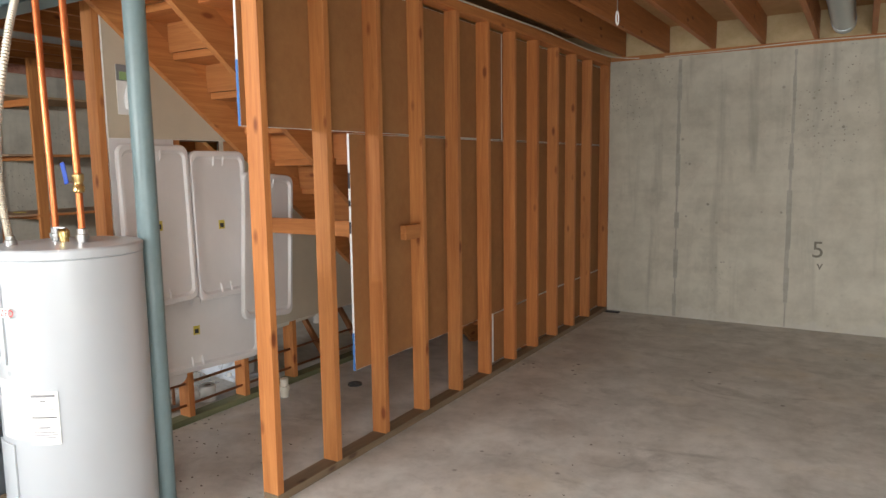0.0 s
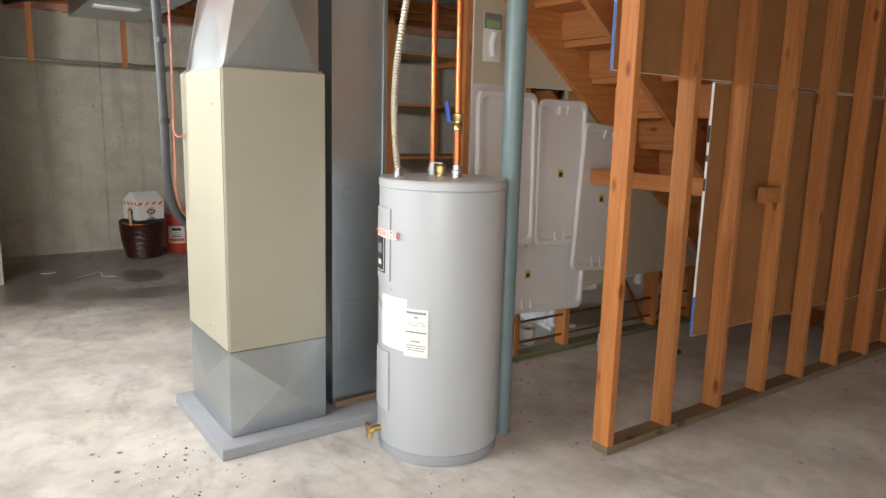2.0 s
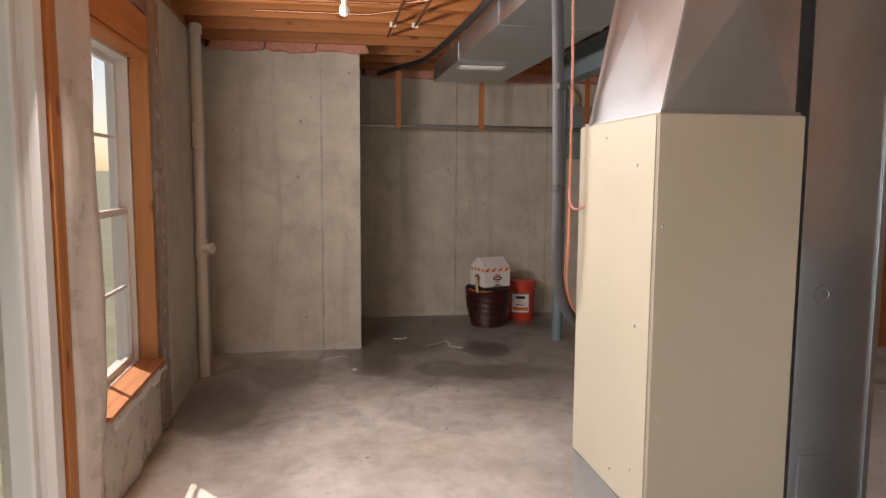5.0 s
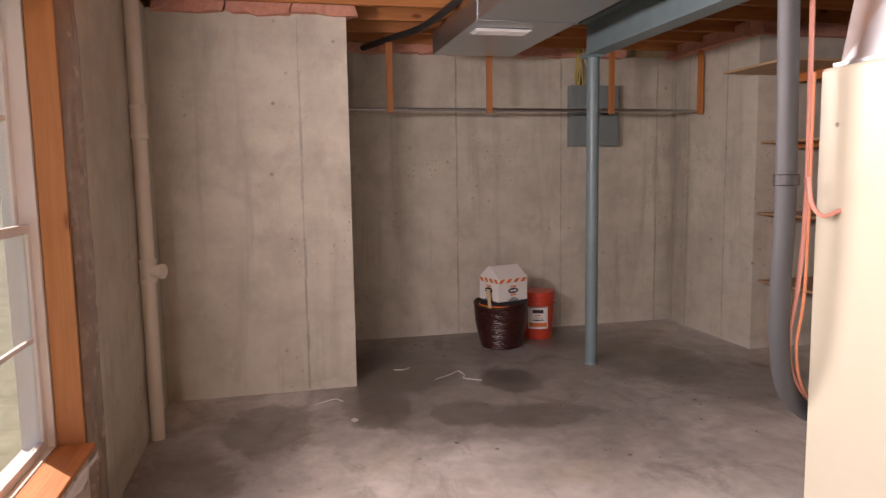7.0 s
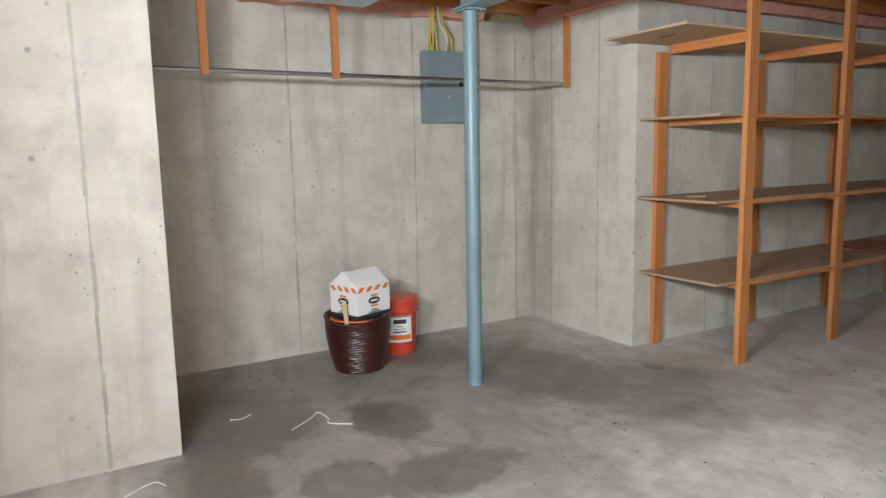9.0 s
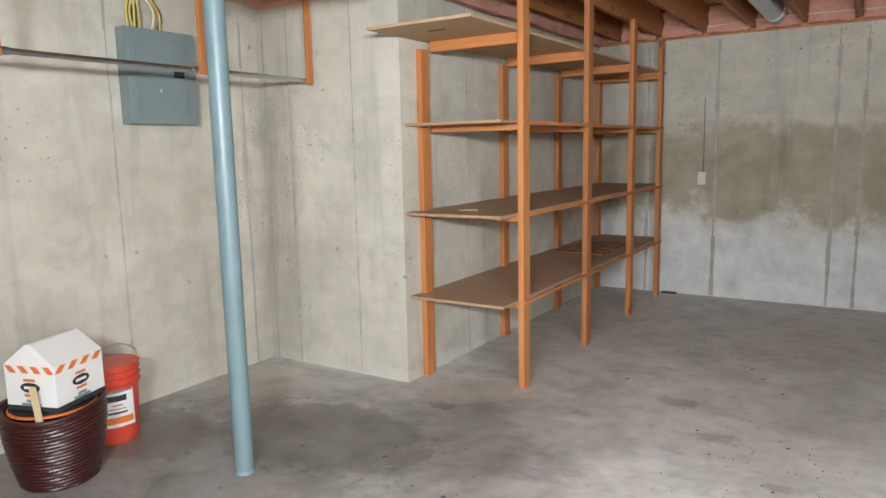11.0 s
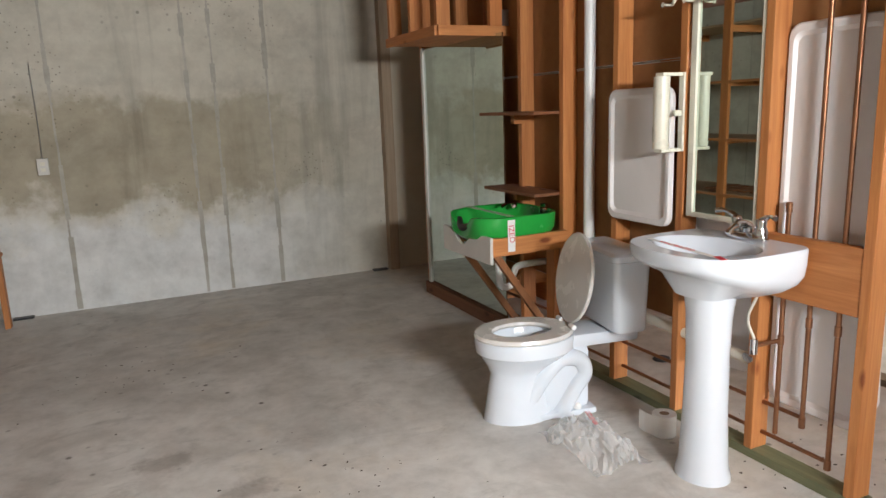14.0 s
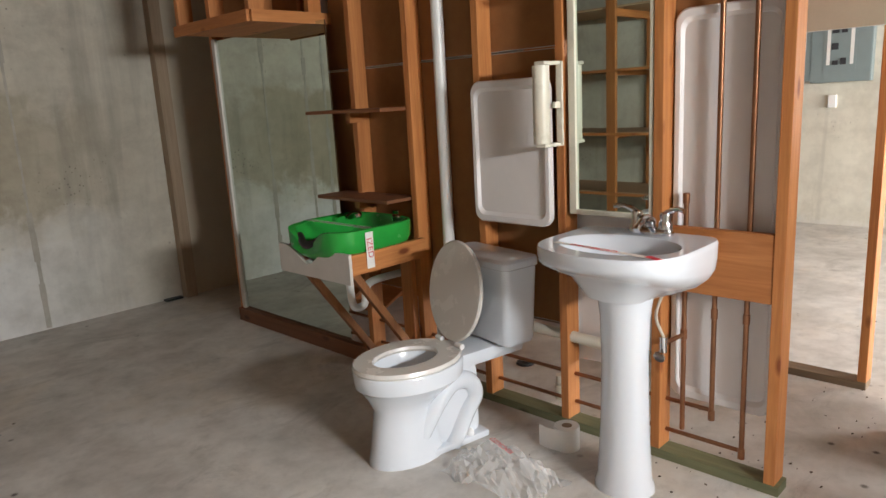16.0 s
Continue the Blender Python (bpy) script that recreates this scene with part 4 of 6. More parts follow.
box("lever", "steel", -0.055, 0.0, -0.008, 0.008, 1.246, 1.252, rv, m=pose(0, 0, 0, 0, 0, 25))
dv = part("drain_valve", bm_tube(bmesh.new(), [(0.0, -RT + 0.01, 0.10), (0.0, -RT - 0.03, 0.10), (0.0, -RT - 0.045, 0.085), (0.0, -RT - 0.05, 0.06)], 0.014, 10), "brass", wh, "brass drain valve", True)
box("valve_knob", "brass", -0.022, 0.022, -RT - 0.062, -RT - 0.048, 0.085, 0.125, dv)
dv.matrix_basis = pose(0, 0, 0, 0, 0, -12)

hp = thing("copper_supply_pipe", (-2.752, 1.573, 1.245), "upright copper pipe above the heater", "pipe", "heater pipes")
tube("pipe", "copper", [(0, 0, 0), (-0.01, 0.0, 0.6), (-0.02, 0, 1.2)], 0.0135, hp)
cp = thing("copper_supply_pipe", (-2.58, 1.578, 1.245), "upright copper pipe with a blue-handled ball valve", "pipe", "heater pipes")
tube("pipe", "copper", [(0, 0, 0), (-0.008, 0.0, 0.6), (-0.02, 0, 1.2)], 0.0135, cp)
vb = part("valve_body", bm_lathe(bmesh.new(), [(0.016, 0.14), (0.022, 0.145), (0.022, 0.165), (0.018, 0.17), (0.018, 0.185), (0.022, 0.19), (0.022, 0.21), (0.016, 0.215)], 14), "brass", cp, smooth=True)
tube("valve_stem", "steel", [(0, 0, 0.178), (-0.01, -0.035, 0.18)], 0.006, vb, seg=8)
bm = bm_box(bmesh.new(), -0.012, 0.012, -0.003, 0.003, -0.01, 0.075, 0.002, pose(-0.012, -0.04, 0.185, 0, -14, 0))
part("valve_handle", bm, "blue", vb, "blue lever handle")
fx = thing("flexible_conduit", (-2.76, 1.40, 1.19), "ribbed metal flexible conduit into the heater", "conduit")
path = smooth_path([(0, 0, 0), (-0.015, -0.012, 0.2), (-0.06, 0.02, 0.45), (-0.13, 0.12, 0.8), (-0.18, 0.21, 1.05), (-0.2, 0.26, 1.27)], 52)
tube("sheath", "flex", path, [0.016 if k % 2 else 0.0118 for k in range(len(path))], fx, seg=12)
fx2 = thing("flexible_conduit", (-3.42, 0.85, 2.15), "ribbed metal flexible conduit into the plenum", "conduit")
path = smooth_path([(0, 0.01, 0), (-0.03, -0.05, 0.09), (-0.09, -0.12, 0.2), (-0.2, -0.2, 0.3)], 22)
tube("sheath", "flex", path, [0.0125 if k % 2 else 0.01 for k in range(len(path))], fx2, seg=10)
part("collar", bm_lathe(bmesh.new(), [(0.022, 0.0), (0.022, 0.02), (0.017, 0.022), (0.017, 0.035)], 12), "steel", fx, smooth=True)

# ---- front wall: sliding door, window, framing and film ----


def glazed(name, x0, x1, z0, z1, label, sliding=True):
    """A vinyl door or window set in its opening: frame, two sashes and their panes."""
    y = SOUTH - (0.085 if sliding else 0.142)
    t = thing(name, ((x0 + x1) / 2, y, z0), label, "door" if sliding else "window", kind="structure")
    w, h, f = (x1 - x0) / 2, z1 - z0, 0.04 if sliding else 0.035
    for nm, b in (("jamb", (-w, -w + f, -0.05, 0.06, 0, h)), ("jamb", (w - f, w, -0.05, 0.06, 0, h)), ("head", (-w + f, w - f, -0.05, 0.06, h - f, h)), ("sill", (-w + f, w - f, -0.05, 0.06, 0, f * 0.7))):
        box(nm, "white", *b, t)
    s = 0.036 if sliding else 0.032
    if sliding:
        sashes = [(-w + f, 0.03, 0.012, 0.04, f * 0.7, h - f), (-0.03, w - f, -0.03, -0.002, f * 0.7, h - f)]
    else:
        sashes = [(-w + f, w - f, 0.012, 0.036, f * 0.7, h * 0.5 + 0.02), (-w + f, w - f, -0.022, 0.002, h * 0.5 - 0.02, h - f)]
    for a, b, ya, yb, c, d in sashes:
        bm = bmesh.new()
        for q in ((a, a + s, ya, yb, c, d), (b - s, b, ya, yb, c, d), (a + s, b - s, ya, yb, c, c + s), (a + s, b - s, ya, yb, d - s, d)):
            bm_box(bm, *q, 0.002)
        sash = part("sash", bm, "white", t)
        pane = box("pane", "glass", a + s, b - s, (ya + yb) / 2 - 0.002, (ya + yb) / 2 + 0.002, c + s, d - s, sash, bevel=0.0)
        pane.visible_shadow = False
        if not sliding:
            box("muntin", "white", (a + b) / 2 - 0.008, (a + b) / 2 + 0.008, ya + 0.004, yb - 0.004, c + s, d - s, sash, bevel=0.0)
            box("muntin", "white", a + s, b - s, ya + 0.005, yb - 0.005, (c + d) / 2 - 0.008, (c + d) / 2 + 0.008, sash, bevel=0.0)
    return t


glazed("door_1", *DOOR, "white vinyl sliding glass door")
glazed("window_1", *WIN, "white double-hung window with muntins", False)
glazed("door_2", *WIN2, "white vinyl sliding glass door")
# white inner casing of the door
cs = thing("door_casing", (DOOR[0], SOUTH, 0), "white painted casing round the sliding door", "casing", kind="structure")
for nm, b in (("side_casing", (-0.02, 0.05, -0.022, 0.012, 0.0, 2.09)), ("side_casing", (1.78, 1.85, -0.022, 0.012, 0.0, 2.09)), ("head_casing", (0.051, 1.779, -0.022, 0.012, 2.03, 2.09))):
    box(nm, "white", *b, cs)
# softwood window box
wj = thing("window_jamb", (WIN[0], SOUTH, WIN[2]), "knotty softwood jamb box round the window", "jamb", kind="structure")
ww, hh = WIN[1] - WIN[0], WIN[3] - WIN[2]
for nm, mt, b in (("jamb_board", "jamb", (0.003, 0.023, -0.0785, 0.014, 0.004, hh - 0.004)), ("jamb_board", "jamb", (ww - 0.023, ww - 0.003, -0.0785, 0.014, 0.004, hh - 0.004)), ("head_board", "stud_x", (0.0235, ww - 0.0235, -0.0785, 0.014, hh - 0.024, hh - 0.004)), ("sill_board", "stud_x", (0.0235, ww - 0.0235, -0.0785, 0.05, 0.003, 0.023))):
    box(nm, mt, *b, wj)
# framing next to the door and over it
fr = thing("wall_framing", (-3.74, SOUTH, 0), "softwood framing of the front wall", "framing", kind="structure")
box("king_stud", "stud", -0.105, -0.02, -0.02, 0.016, 0.0, 2.2, fr)
box("header", "stud_x", -0.1, 1.95, -0.02, 0.012, 2.092, 2.30, fr)
box("header", "stud_x", -1.38, -0.2, -0.02, 0.012, 2.065, 2.25, fr)


def film(name, x0, x1, z0, z1, seed, bulge=0.02, off=0.004, mat="plastic", label="hazy brownish vapour barrier film over insulation"):
    """Vapour barrier film stapled over the insulation: a thin wavy sheet with folds."""
    bm = bmesh.new()
    nx, nz = 16, 40
    g = []
    for i in range(nx + 1):
        for k in range(nz + 1):
            u, v = i / nx, k / nz
            x, z = x0 + (x1 - x0) * u, z0 + (z1 - z0) * v
            p = Vector((x * 6 + seed, z * 1.6, seed))
            d = off + bulge * math.sin(math.pi * u) ** 0.6 * (0.5 + 0.7 * noise.noise(p)) + 0.012 * abs(noise.noise(p * 3.1)) * math.sin(math.pi * u)
            x += 0.012 * noise.noise(Vector((z * 3, seed, 0))) * (1 if i in (0, nx) else 0.5)
            g.append((x, SOUTH + max(0.006, d + 0.006), z))
    fv = [bm.verts.new(p) for p in g]
    bv = [bm.verts.new((p[0], p[1] - 0.0015, p[2])) for p in g]
    for i in range(nx):
        for k in range(nz):
            a, b, c, d = i * (nz + 1) + k, (i + 1) * (nz + 1) + k, (i + 1) * (nz + 1) + k + 1, i * (nz + 1) + k + 1
            bm.faces.new((fv[a], fv[b], fv[c], fv[d]))
            bm.faces.new((bv[d], bv[c], bv[b], bv[a]))
    ob = tagged(part(name, bm, mat, smooth=True), label, "plastic film")
    return ob


film("vapour_film", -4.135, -3.85, 0.0, 2.36, 1.3, 0.085, mat="plastic_pale", label="pale milky vapour film hanging in folds beside the window")
film("vapour_film", -5.37, -5.13, 0.02, 2.36, 4.7, 0.03)
film("vapour_film", -5.12, -4.14, 0.02, 0.42, 8.1, 0.02, mat="plastic_pale")
film("vapour_film", -5.12, -4.13, 2.26, 2.42, 2.2, 0.015)
edge = thing("torn_film_edge", (-5.09, SOUTH + 0.055, 0.425), "crumpled pale film hanging under the sill", "plastic film")
bm = bmesh.new()
rows = []
for k in range(15):
    u = k / 14
    rows.append([bm.verts.new((0.94 * u, 0.018 * noise.noise(Vector((u * 6, j, 3))), -0.012 * j * (1 + 0.8 * noise.noise(Vector((u * 5, 9, j)))))) for j in range(4)])
for a, b in zip(rows, rows[1:]):
    for j in range(3):
        bm.faces.new((a[j], b[j], b[j + 1], a[j + 1]))
part("film_edge", bm, "acrylic", edge)

# ---- outside ----
bm = bmesh.new()
N = 60
gv = {}
for i in range(N + 1):
    for k in range(N + 1):
        u, v = i / N * 2 - 1, k / N * 2 - 1
        x, y = math.copysign(abs(u) ** 3 * 300 + abs(u) * 8, u) - 2, math.copysign(abs(v) ** 3 * 300 + abs(v) * 8, v) - 4
        d = max(0.0, -y - 2.4)
        z = -0.14 + (min(d, 22) * 0.095 + 0.12 * noise.noise(Vector((x * 0.4, y * 0.4, 0))) * min(1, d)) if y < 0 else -0.14
        gv[i, k] = bm.verts.new((x, y, z))
for i in range(N):
    for k in range(N):
        bm.faces.new((gv[i, k], gv[i + 1, k], gv[i + 1, k + 1], gv[i, k + 1]))
tagged(part("ground", bm, "grass", smooth=True), "dry rough grass rising away from the house", "ground", kind="structure")
# unseen overhang, added to trim the sun entering the south openings
bm = bm_box(bmesh.new(), WEST - 0.3, EAST + 0.3, SOUTH - 0.5, SOUTH - 0.26, JOIST1 - 0.03, JOIST1 + 0.14)
tagged(part("deck", bm, "plate_old"), "unseen deck edge added to cut the sun on the openings", "deck", kind="structure")


def boulder(x, y, z, r, seed):
    bm = bmesh.new()
    bmesh.ops.create_icosphere(bm, subdivisions=3, radius=r)
    for v in bm.verts:
        v.co *= 1 + 0.35 * noise.noise(v.co * (1.6 / r) + Vector((seed, 0, 0)))
        v.co.z *= 0.7
    ob = tagged(part("boulder", bm, "stone", smooth=True), "pale weathered boulder in the grass", "boulder", "boulders outside")
    ob.matrix_basis = pose(x, y, z)


for x, y, z, r, sd_ in ((-10.27, -3.75, 0.08, 0.38, 1), (-8.85, -3.25, 0.0, 0.3, 2), (-8.6, -4.6, 0.15, 0.3, 3), (-5.2, -4.4, 0.05, 0.22, 4)):
    boulder(x, y, z, r, sd_)


def tree(x, y, z, h, seed):
    """A tapered trunk with limbs and a crown of many small leaf clumps."""
    rnd = random.Random(seed)
    t = thing("tree", (x, y, z), "dark leafy tree at the edge of the lawn", "tree", "trees outside")
    bm = bmesh.new()
    bm_tube(bm, smooth_path([(0, 0, -0.3), (rnd.uniform(-.2, .2), 0, h * 0.4), (rnd.uniform(-.4, .4), rnd.uniform(-.4, .4), h * 0.9)], 4), [0.2 * h / 8 * (1 - k / 10) for k in range(9)], 8)
    for _ in range(7):
        a, zz = rnd.uniform(0, 6.28), rnd.uniform(0.3, 0.75) * h
        bm_tube(bm, [(0, 0, zz), (math.cos(a) * h * 0.14, math.sin(a) * h * 0.14, zz + h * 0.1), (math.cos(a) * h * 0.24, math.sin(a) * h * 0.24, zz + h * 0.16)], [0.05, 0.03, 0.01], 6)
    part("trunk", bm, "bark", t, smooth=True)
    verts, faces = [], []
    for _ in range(1500):
        a, r, zz = rnd.uniform(0, 6.28), rnd.random() ** 0.5, rnd.random()
        rad = h * 0.34 * math.sin(math.pi * (0.12 + 0.85 * zz)) * r * rnd.uniform(0.7, 1.15)
        c = Vector((math.cos(a) * rad, math.sin(a) * rad, h * (0.2 + 0.82 * zz)))
        s = rnd.uniform(0.14, 0.34) * h / 8
        m = Euler((rnd.uniform(0, 6.28), rnd.uniform(0, 6.28), rnd.uniform(0, 6.28))).to_matrix()
        b = len(verts)
        verts += [c + m @ Vector(q) * s for q in ((-1, -0.5, 0), (1, -0.6, 0.2), (1.1, 0.6, 0), (-0.9, 0.7, 0.25))]
        faces.append((b, b + 1, b + 2, b + 3))
    me = bpy.data.meshes.new("crown")
    me.from_pydata(verts, [], faces)
    me.materials.append(M["foliage"])
    ob = new("crown", me)
    ob.parent = t


for k in range(16):
    tree(-46 + k * 5.2, -23 - 5 * ((k * 7) % 3), 1.9, 7 + (k * 5) % 4, k)

# ---- waste pipe in the corner ----
wp = thing("waste_pipe", (-6.3, SOUTH + 0.044, 0), "white plastic waste pipe down the wall with couplings", "pipe")
tube("pipe", "pvc", [(0, 0, 0), (0, 0, 2.47)], 0.037, wp, seg=20)
for z0, z1 in ((1.62, 1.80), (0.86, 0.99), (2.40, 2.46)):
    part("coupling", bm_lathe(bmesh.new(), [(0.037, z0), (0.046, z0 + 0.003), (0.046, z0 + 0.025), (0.042, z0 + 0.028), (0.042, z1 - 0.028), (0.046, z1 - 0.025), (0.046, z1 - 0.003), (0.037, z1)], 20), "pvc", wp, smooth=True)
tube("branch", "pvc", [(0, 0, 0.925), (0.03, 0.07, 0.925)], 0.034, wp, seg=14)
tube("cleanout_cap", "pvc", [(0.03, 0.07, 0.925), (0.036, 0.084, 0.925)], 0.04, wp, seg=14)

# ---- hanging rod ----
rod = thing("closet_rod", (-7.739, JOG_S, 1.912), "steel pipe hung from joist boards as a clothes rod", "rod")
tube("pipe", "steel", [(0, 0.005, 0), (0, 3.10, 0)], 0.0135, rod, seg=12)
for y in (1.22, 2.2):
    part("pipe_joint", bm_tube(bmesh.new(), [(0, y - 0.03, 0), (0, y + 0.03, 0)], 0.018, 12), "steel", rod, smooth=True)
for y in (0.511, 1.305, 2.354, 3.172):
    tagged(box("hanger_board", "stud", -7.724, -7.705, y - 0.024, y + 0.024, 1.885, JOIST0 - 0.001, bevel=0.002), "softwood board hanging from the joists", "board", "rod hangers")

# ---- fuse panel in the storage corner ----


def grey_box(name, m, w, h, d, label):
    t = thing(name, (0, 0, 0), label, "electrical panel")
    t.matrix_basis = m
    box("enclosure", "grey_panel", -w / 2, w / 2, 0, d, 0, h, t, bevel=0.003)
    box("cover", "grey_panel", -w / 2 + 0.004, w / 2 - 0.004, d + 0.0005, d + 0.008, 0.004, h - 0.004, t, bevel=0.003)
    return t


fp = grey_box("electrical_panel", pose(WEST + 0.001, 2.41, 1.638, 0, 0, -90), 0.45, 0.53, 0.09, "blue-grey steel breaker panel with closed door")
dr = box("door", "grey_panel", -0.15, 0.17, 0.0985, 0.104, 0.05, 0.47, fp, bevel=0.003)
box("latch", "ink", -0.13, -0.06, 0.1045, 0.110, 0.27, 0.305, dr, "black latch plate")
box("label", "paper_white", 0.03, 0.036, 0.1045, 0.105, 0.18, 0.2, dr, "tiny white label", 0.0)
box("label", "paper_white", 0.1, 0.104, 0.1045, 0.105, 0.14, 0.146, dr, "tiny white label", 0.0)
wires = thing("wire_bundle", (WEST + 0.045, 2.33, 2.168), "yellow, white and black cables rising from the panel", "cables")
rnd = random.Random(5)
for k in range(12):
    mat = ("yellow_cable", "yellow_cable", "cable", "black_cable", "pvc_grey")[k % 5]
    x, y = rnd.uniform(-0.02, 0.02), rnd.uniform(-0.09, 0.12)
    tube("cable", mat, smooth_path([(x, y, 0), (x + rnd.uniform(-0.01, 0.02), y * 1.1, 0.1), (x + rnd.uniform(0, 0.04), y * 0.6 - 0.03, 0.2), (x + 0.1, y * 0.5 - 0.1, 0.31)], 5), 0.006, wires, seg=6)

# ---- basket, box and bucket ----
bk = thing("wicker_basket", (-7.72, 1.39, 0), "dark red-brown woven wicker basket", "basket")
bm = bmesh.new()
rings = []
NB, HB = 72, 20
for j in range(HB * 2 + 1):
    v = j / (HB * 2)
    r0 = 0.16 + 0.055 * math.sin(v * 1.7) + (0.0045 if j % 2 else 0)
    rings.append([bm.verts.new(((r0 + 0.0012 * math.sin(k * 0.9 + j)) * math.cos(2 * math.pi * k / NB), (r0 + 0.0012 * math.sin(k * 0.9 + j)) * math.sin(2 * math.pi * k / NB), 0.004 + 0.345 * v + 0.018 * v * math.sin(2 * (2 * math.pi * k / NB)))) for k in range(NB)])
inner = [[bm.verts.new((0.9 * v.co.x, 0.9 * v.co.y, v.co.z)) for v in rings[-1]], [bm.verts.new((0.8 * v.co.x, 0.8 * v.co.y, 0.03)) for v in rings[0]]]
skin(bm, rings + inner)
part("body", bm, "wicker", bk)
bm = bmesh.new()
loop = [Vector((0.213 * math.cos(a), 0.213 * math.sin(a), 0.353 + 0.018 * math.sin(2 * a))) for a in (2 * math.pi * k / 48 for k in range(49))]
bm_tube(bm, loop, 0.012, 8)
part("rim", bm, "wicker", bk, "rolled wicker rim", True)
bin_ = thing("paint_tray", (-7.72, 1.39, 0.335), "black tray with an orange liner in the basket", "tray")
part("tray", bm_lathe(bmesh.new(), [(0.155, 0.0), (0.178, 0.03), (0.178, 0.036), (0.0, 0.036)], 28), "black", bin_, smooth=True)
part("liner", bm_lathe(bmesh.new(), [(0.178, 0.012), (0.184, 0.014), (0.184, 0.022), (0.178, 0.024)], 28), "orange_print", bin_, "orange liner edge", True)
bx = thing("carton", (-7.70, 1.405, 0.374), "white carton with orange stripes and oval badges", "carton", rz=109)
W, D, Hc = 0.145, 0.13, 0.205
box("carton_body", "paper_white", -W, W, -D, D, 0, Hc, bx, bevel=0.003)
box("dark_band", "ink", -W - 0.001, W + 0.001, -D - 0.001, D + 0.001, 0.0, 0.022, bx, "black base band", 0.0)
bm = bmesh.new()
a = [bm.verts.new(v) for v in ((-W, -D, Hc), (W, -D, Hc), (W, D, Hc), (-W, D, Hc))]
b = [bm.verts.new(v) for v in ((-W * 0.96, -D * 0.1, Hc + 0.09), (W * 0.96, -D * 0.1, Hc + 0.09), (W * 0.96, D * 0.1, Hc + 0.09), (-W * 0.96, D * 0.1, Hc + 0.09))]
skin(bm, [a, b])
part("gable_top", bm, "paper_white", bx, "folded gable top")
for side in range(2):
    for k in range(4):
        u0 = -W + k * 2 * W / 4
        bm = bmesh.new()
        if side == 0:
            q = [(u0, -D - 0.0015, Hc - 0.035), (u0 + W / 4, -D - 0.0015, Hc - 0.035), (u0 + W / 2.2, -D - 0.0015, Hc - 0.004), (u0 + W / 5, -D - 0.0015, Hc - 0.004)]
        else:
            v0 = -D + k * 2 * D / 4
            q = [(-W - 0.0015, v0, Hc - 0.035), (-W - 0.0015, v0 + D / 4, Hc - 0.035), (-W - 0.0015, v0 + D / 2.2, Hc - 0.004), (-W - 0.0015, v0 + D / 5, Hc - 0.004)]
        n = Vector((0, -0.001, 0)) if side == 0 else Vector((-0.001, 0, 0))
        skin(bm, [[bm.verts.new(p) for p in q], [bm.verts.new(Vector(p) + n) for p in q]])
        part("stripe", bm, "orange_print", bx)
for m in (pose(0.0, -D - 0.001, 0.105, 90, 0, 0), pose(-W - 0.001, 0.0, 0.105, 90, 0, -90)):
    bm = bmesh.new()
    bm_lathe(bm, [(0.05, 0.0), (0.05, 0.0015), (0, 0.0016)], 28)
    for v in bm.verts:
        v.co.y *= 0.45
    ob = part("badge", bm, "ink", bx, "black oval badge")
    ob.matrix_basis = m
    for dy, w, mt in ((0.034, 0.06, "orange_print"), (-0.034, 0.06, "orange_print"), (0.0, 0.062, "paper_white"), (-0.06, 0.05, "grey_panel"), (-0.075, 0.1, "grey_panel")):
        s = box("print_bar", mt, -w / 2, w / 2, dy - 0.006, dy + 0.006, 0.0017, 0.0022, ob, bevel=0.0)
stick = tagged(box("wood_stick", "rim", -0.015, 0.015, -0.004, 0.004, 0.0, 0.34, bevel=0.003), "flat wooden paint stick in the basket", "stick")
stick.matrix_basis = pose(-7.575, 1.27, 0.16, 3, -4, 40)
bu = thing("bucket", (-7.93, 1.79, 0), "orange-red plastic bucket with label and wire handle", "bucket")
part("pail", bm_lathe(bmesh.new(), [(0.0, 0.004), (0.12, 0.0), (0.124, 0.01), (0.142, 0.40), (0.138, 0.40), (0.118, 0.02), (0, 0.02)], 36), "orange", bu, smooth=True)
for z in (0.30, 0.335, 0.37, 0.398):
    part("ring", bm_lathe(bmesh.new(), [(0.136, z), (0.149, z + 0.002), (0.149, z + 0.007), (0.136, z + 0.009)], 36), "orange", bu, smooth=True)
lab = on_tank("label_sheet", "paper_white", -20, 0.19, 0.17, 0.19, 0.006, bu, "pale printed label", 0.133)
for dz, w, hh2, mt in ((0.055, 0.09, 0.03, "ink"), (0.09, 0.16, 0.01, "grey_panel"), (0.0, 0.08, 0.006, "grey_panel"), (-0.02, 0.09, 0.01, "ink"), (-0.06, 0.15, 0.035, "orange_print"), (0.02, 0.05, 0.008, "orange_print")):
    on_tank("print_bar", mt, -20, 0.19 + dz, w, hh2, 0.0068, lab, "", 0.133)
tube("wire_handle", "steel", smooth_path([(0.02, -0.148, 0.37), (0.05, -0.12, 0.47), (0.07, 0.0, 0.51), (0.05, 0.12, 0.46), (0.02, 0.148, 0.37)]), 0.0025, bu, seg=6)
bg = tagged(part("purple_rag", bm_lathe(bmesh.new(), [(0.11, 0.36), (0.09, 0.392), (0.03, 0.40), (0, 0.395)], 18, (0, 0)), "rag", smooth=True), "purple cloth in the bucket", "cloth")
bg.matrix_basis = pose(-7.93, 1.79, 0.0)

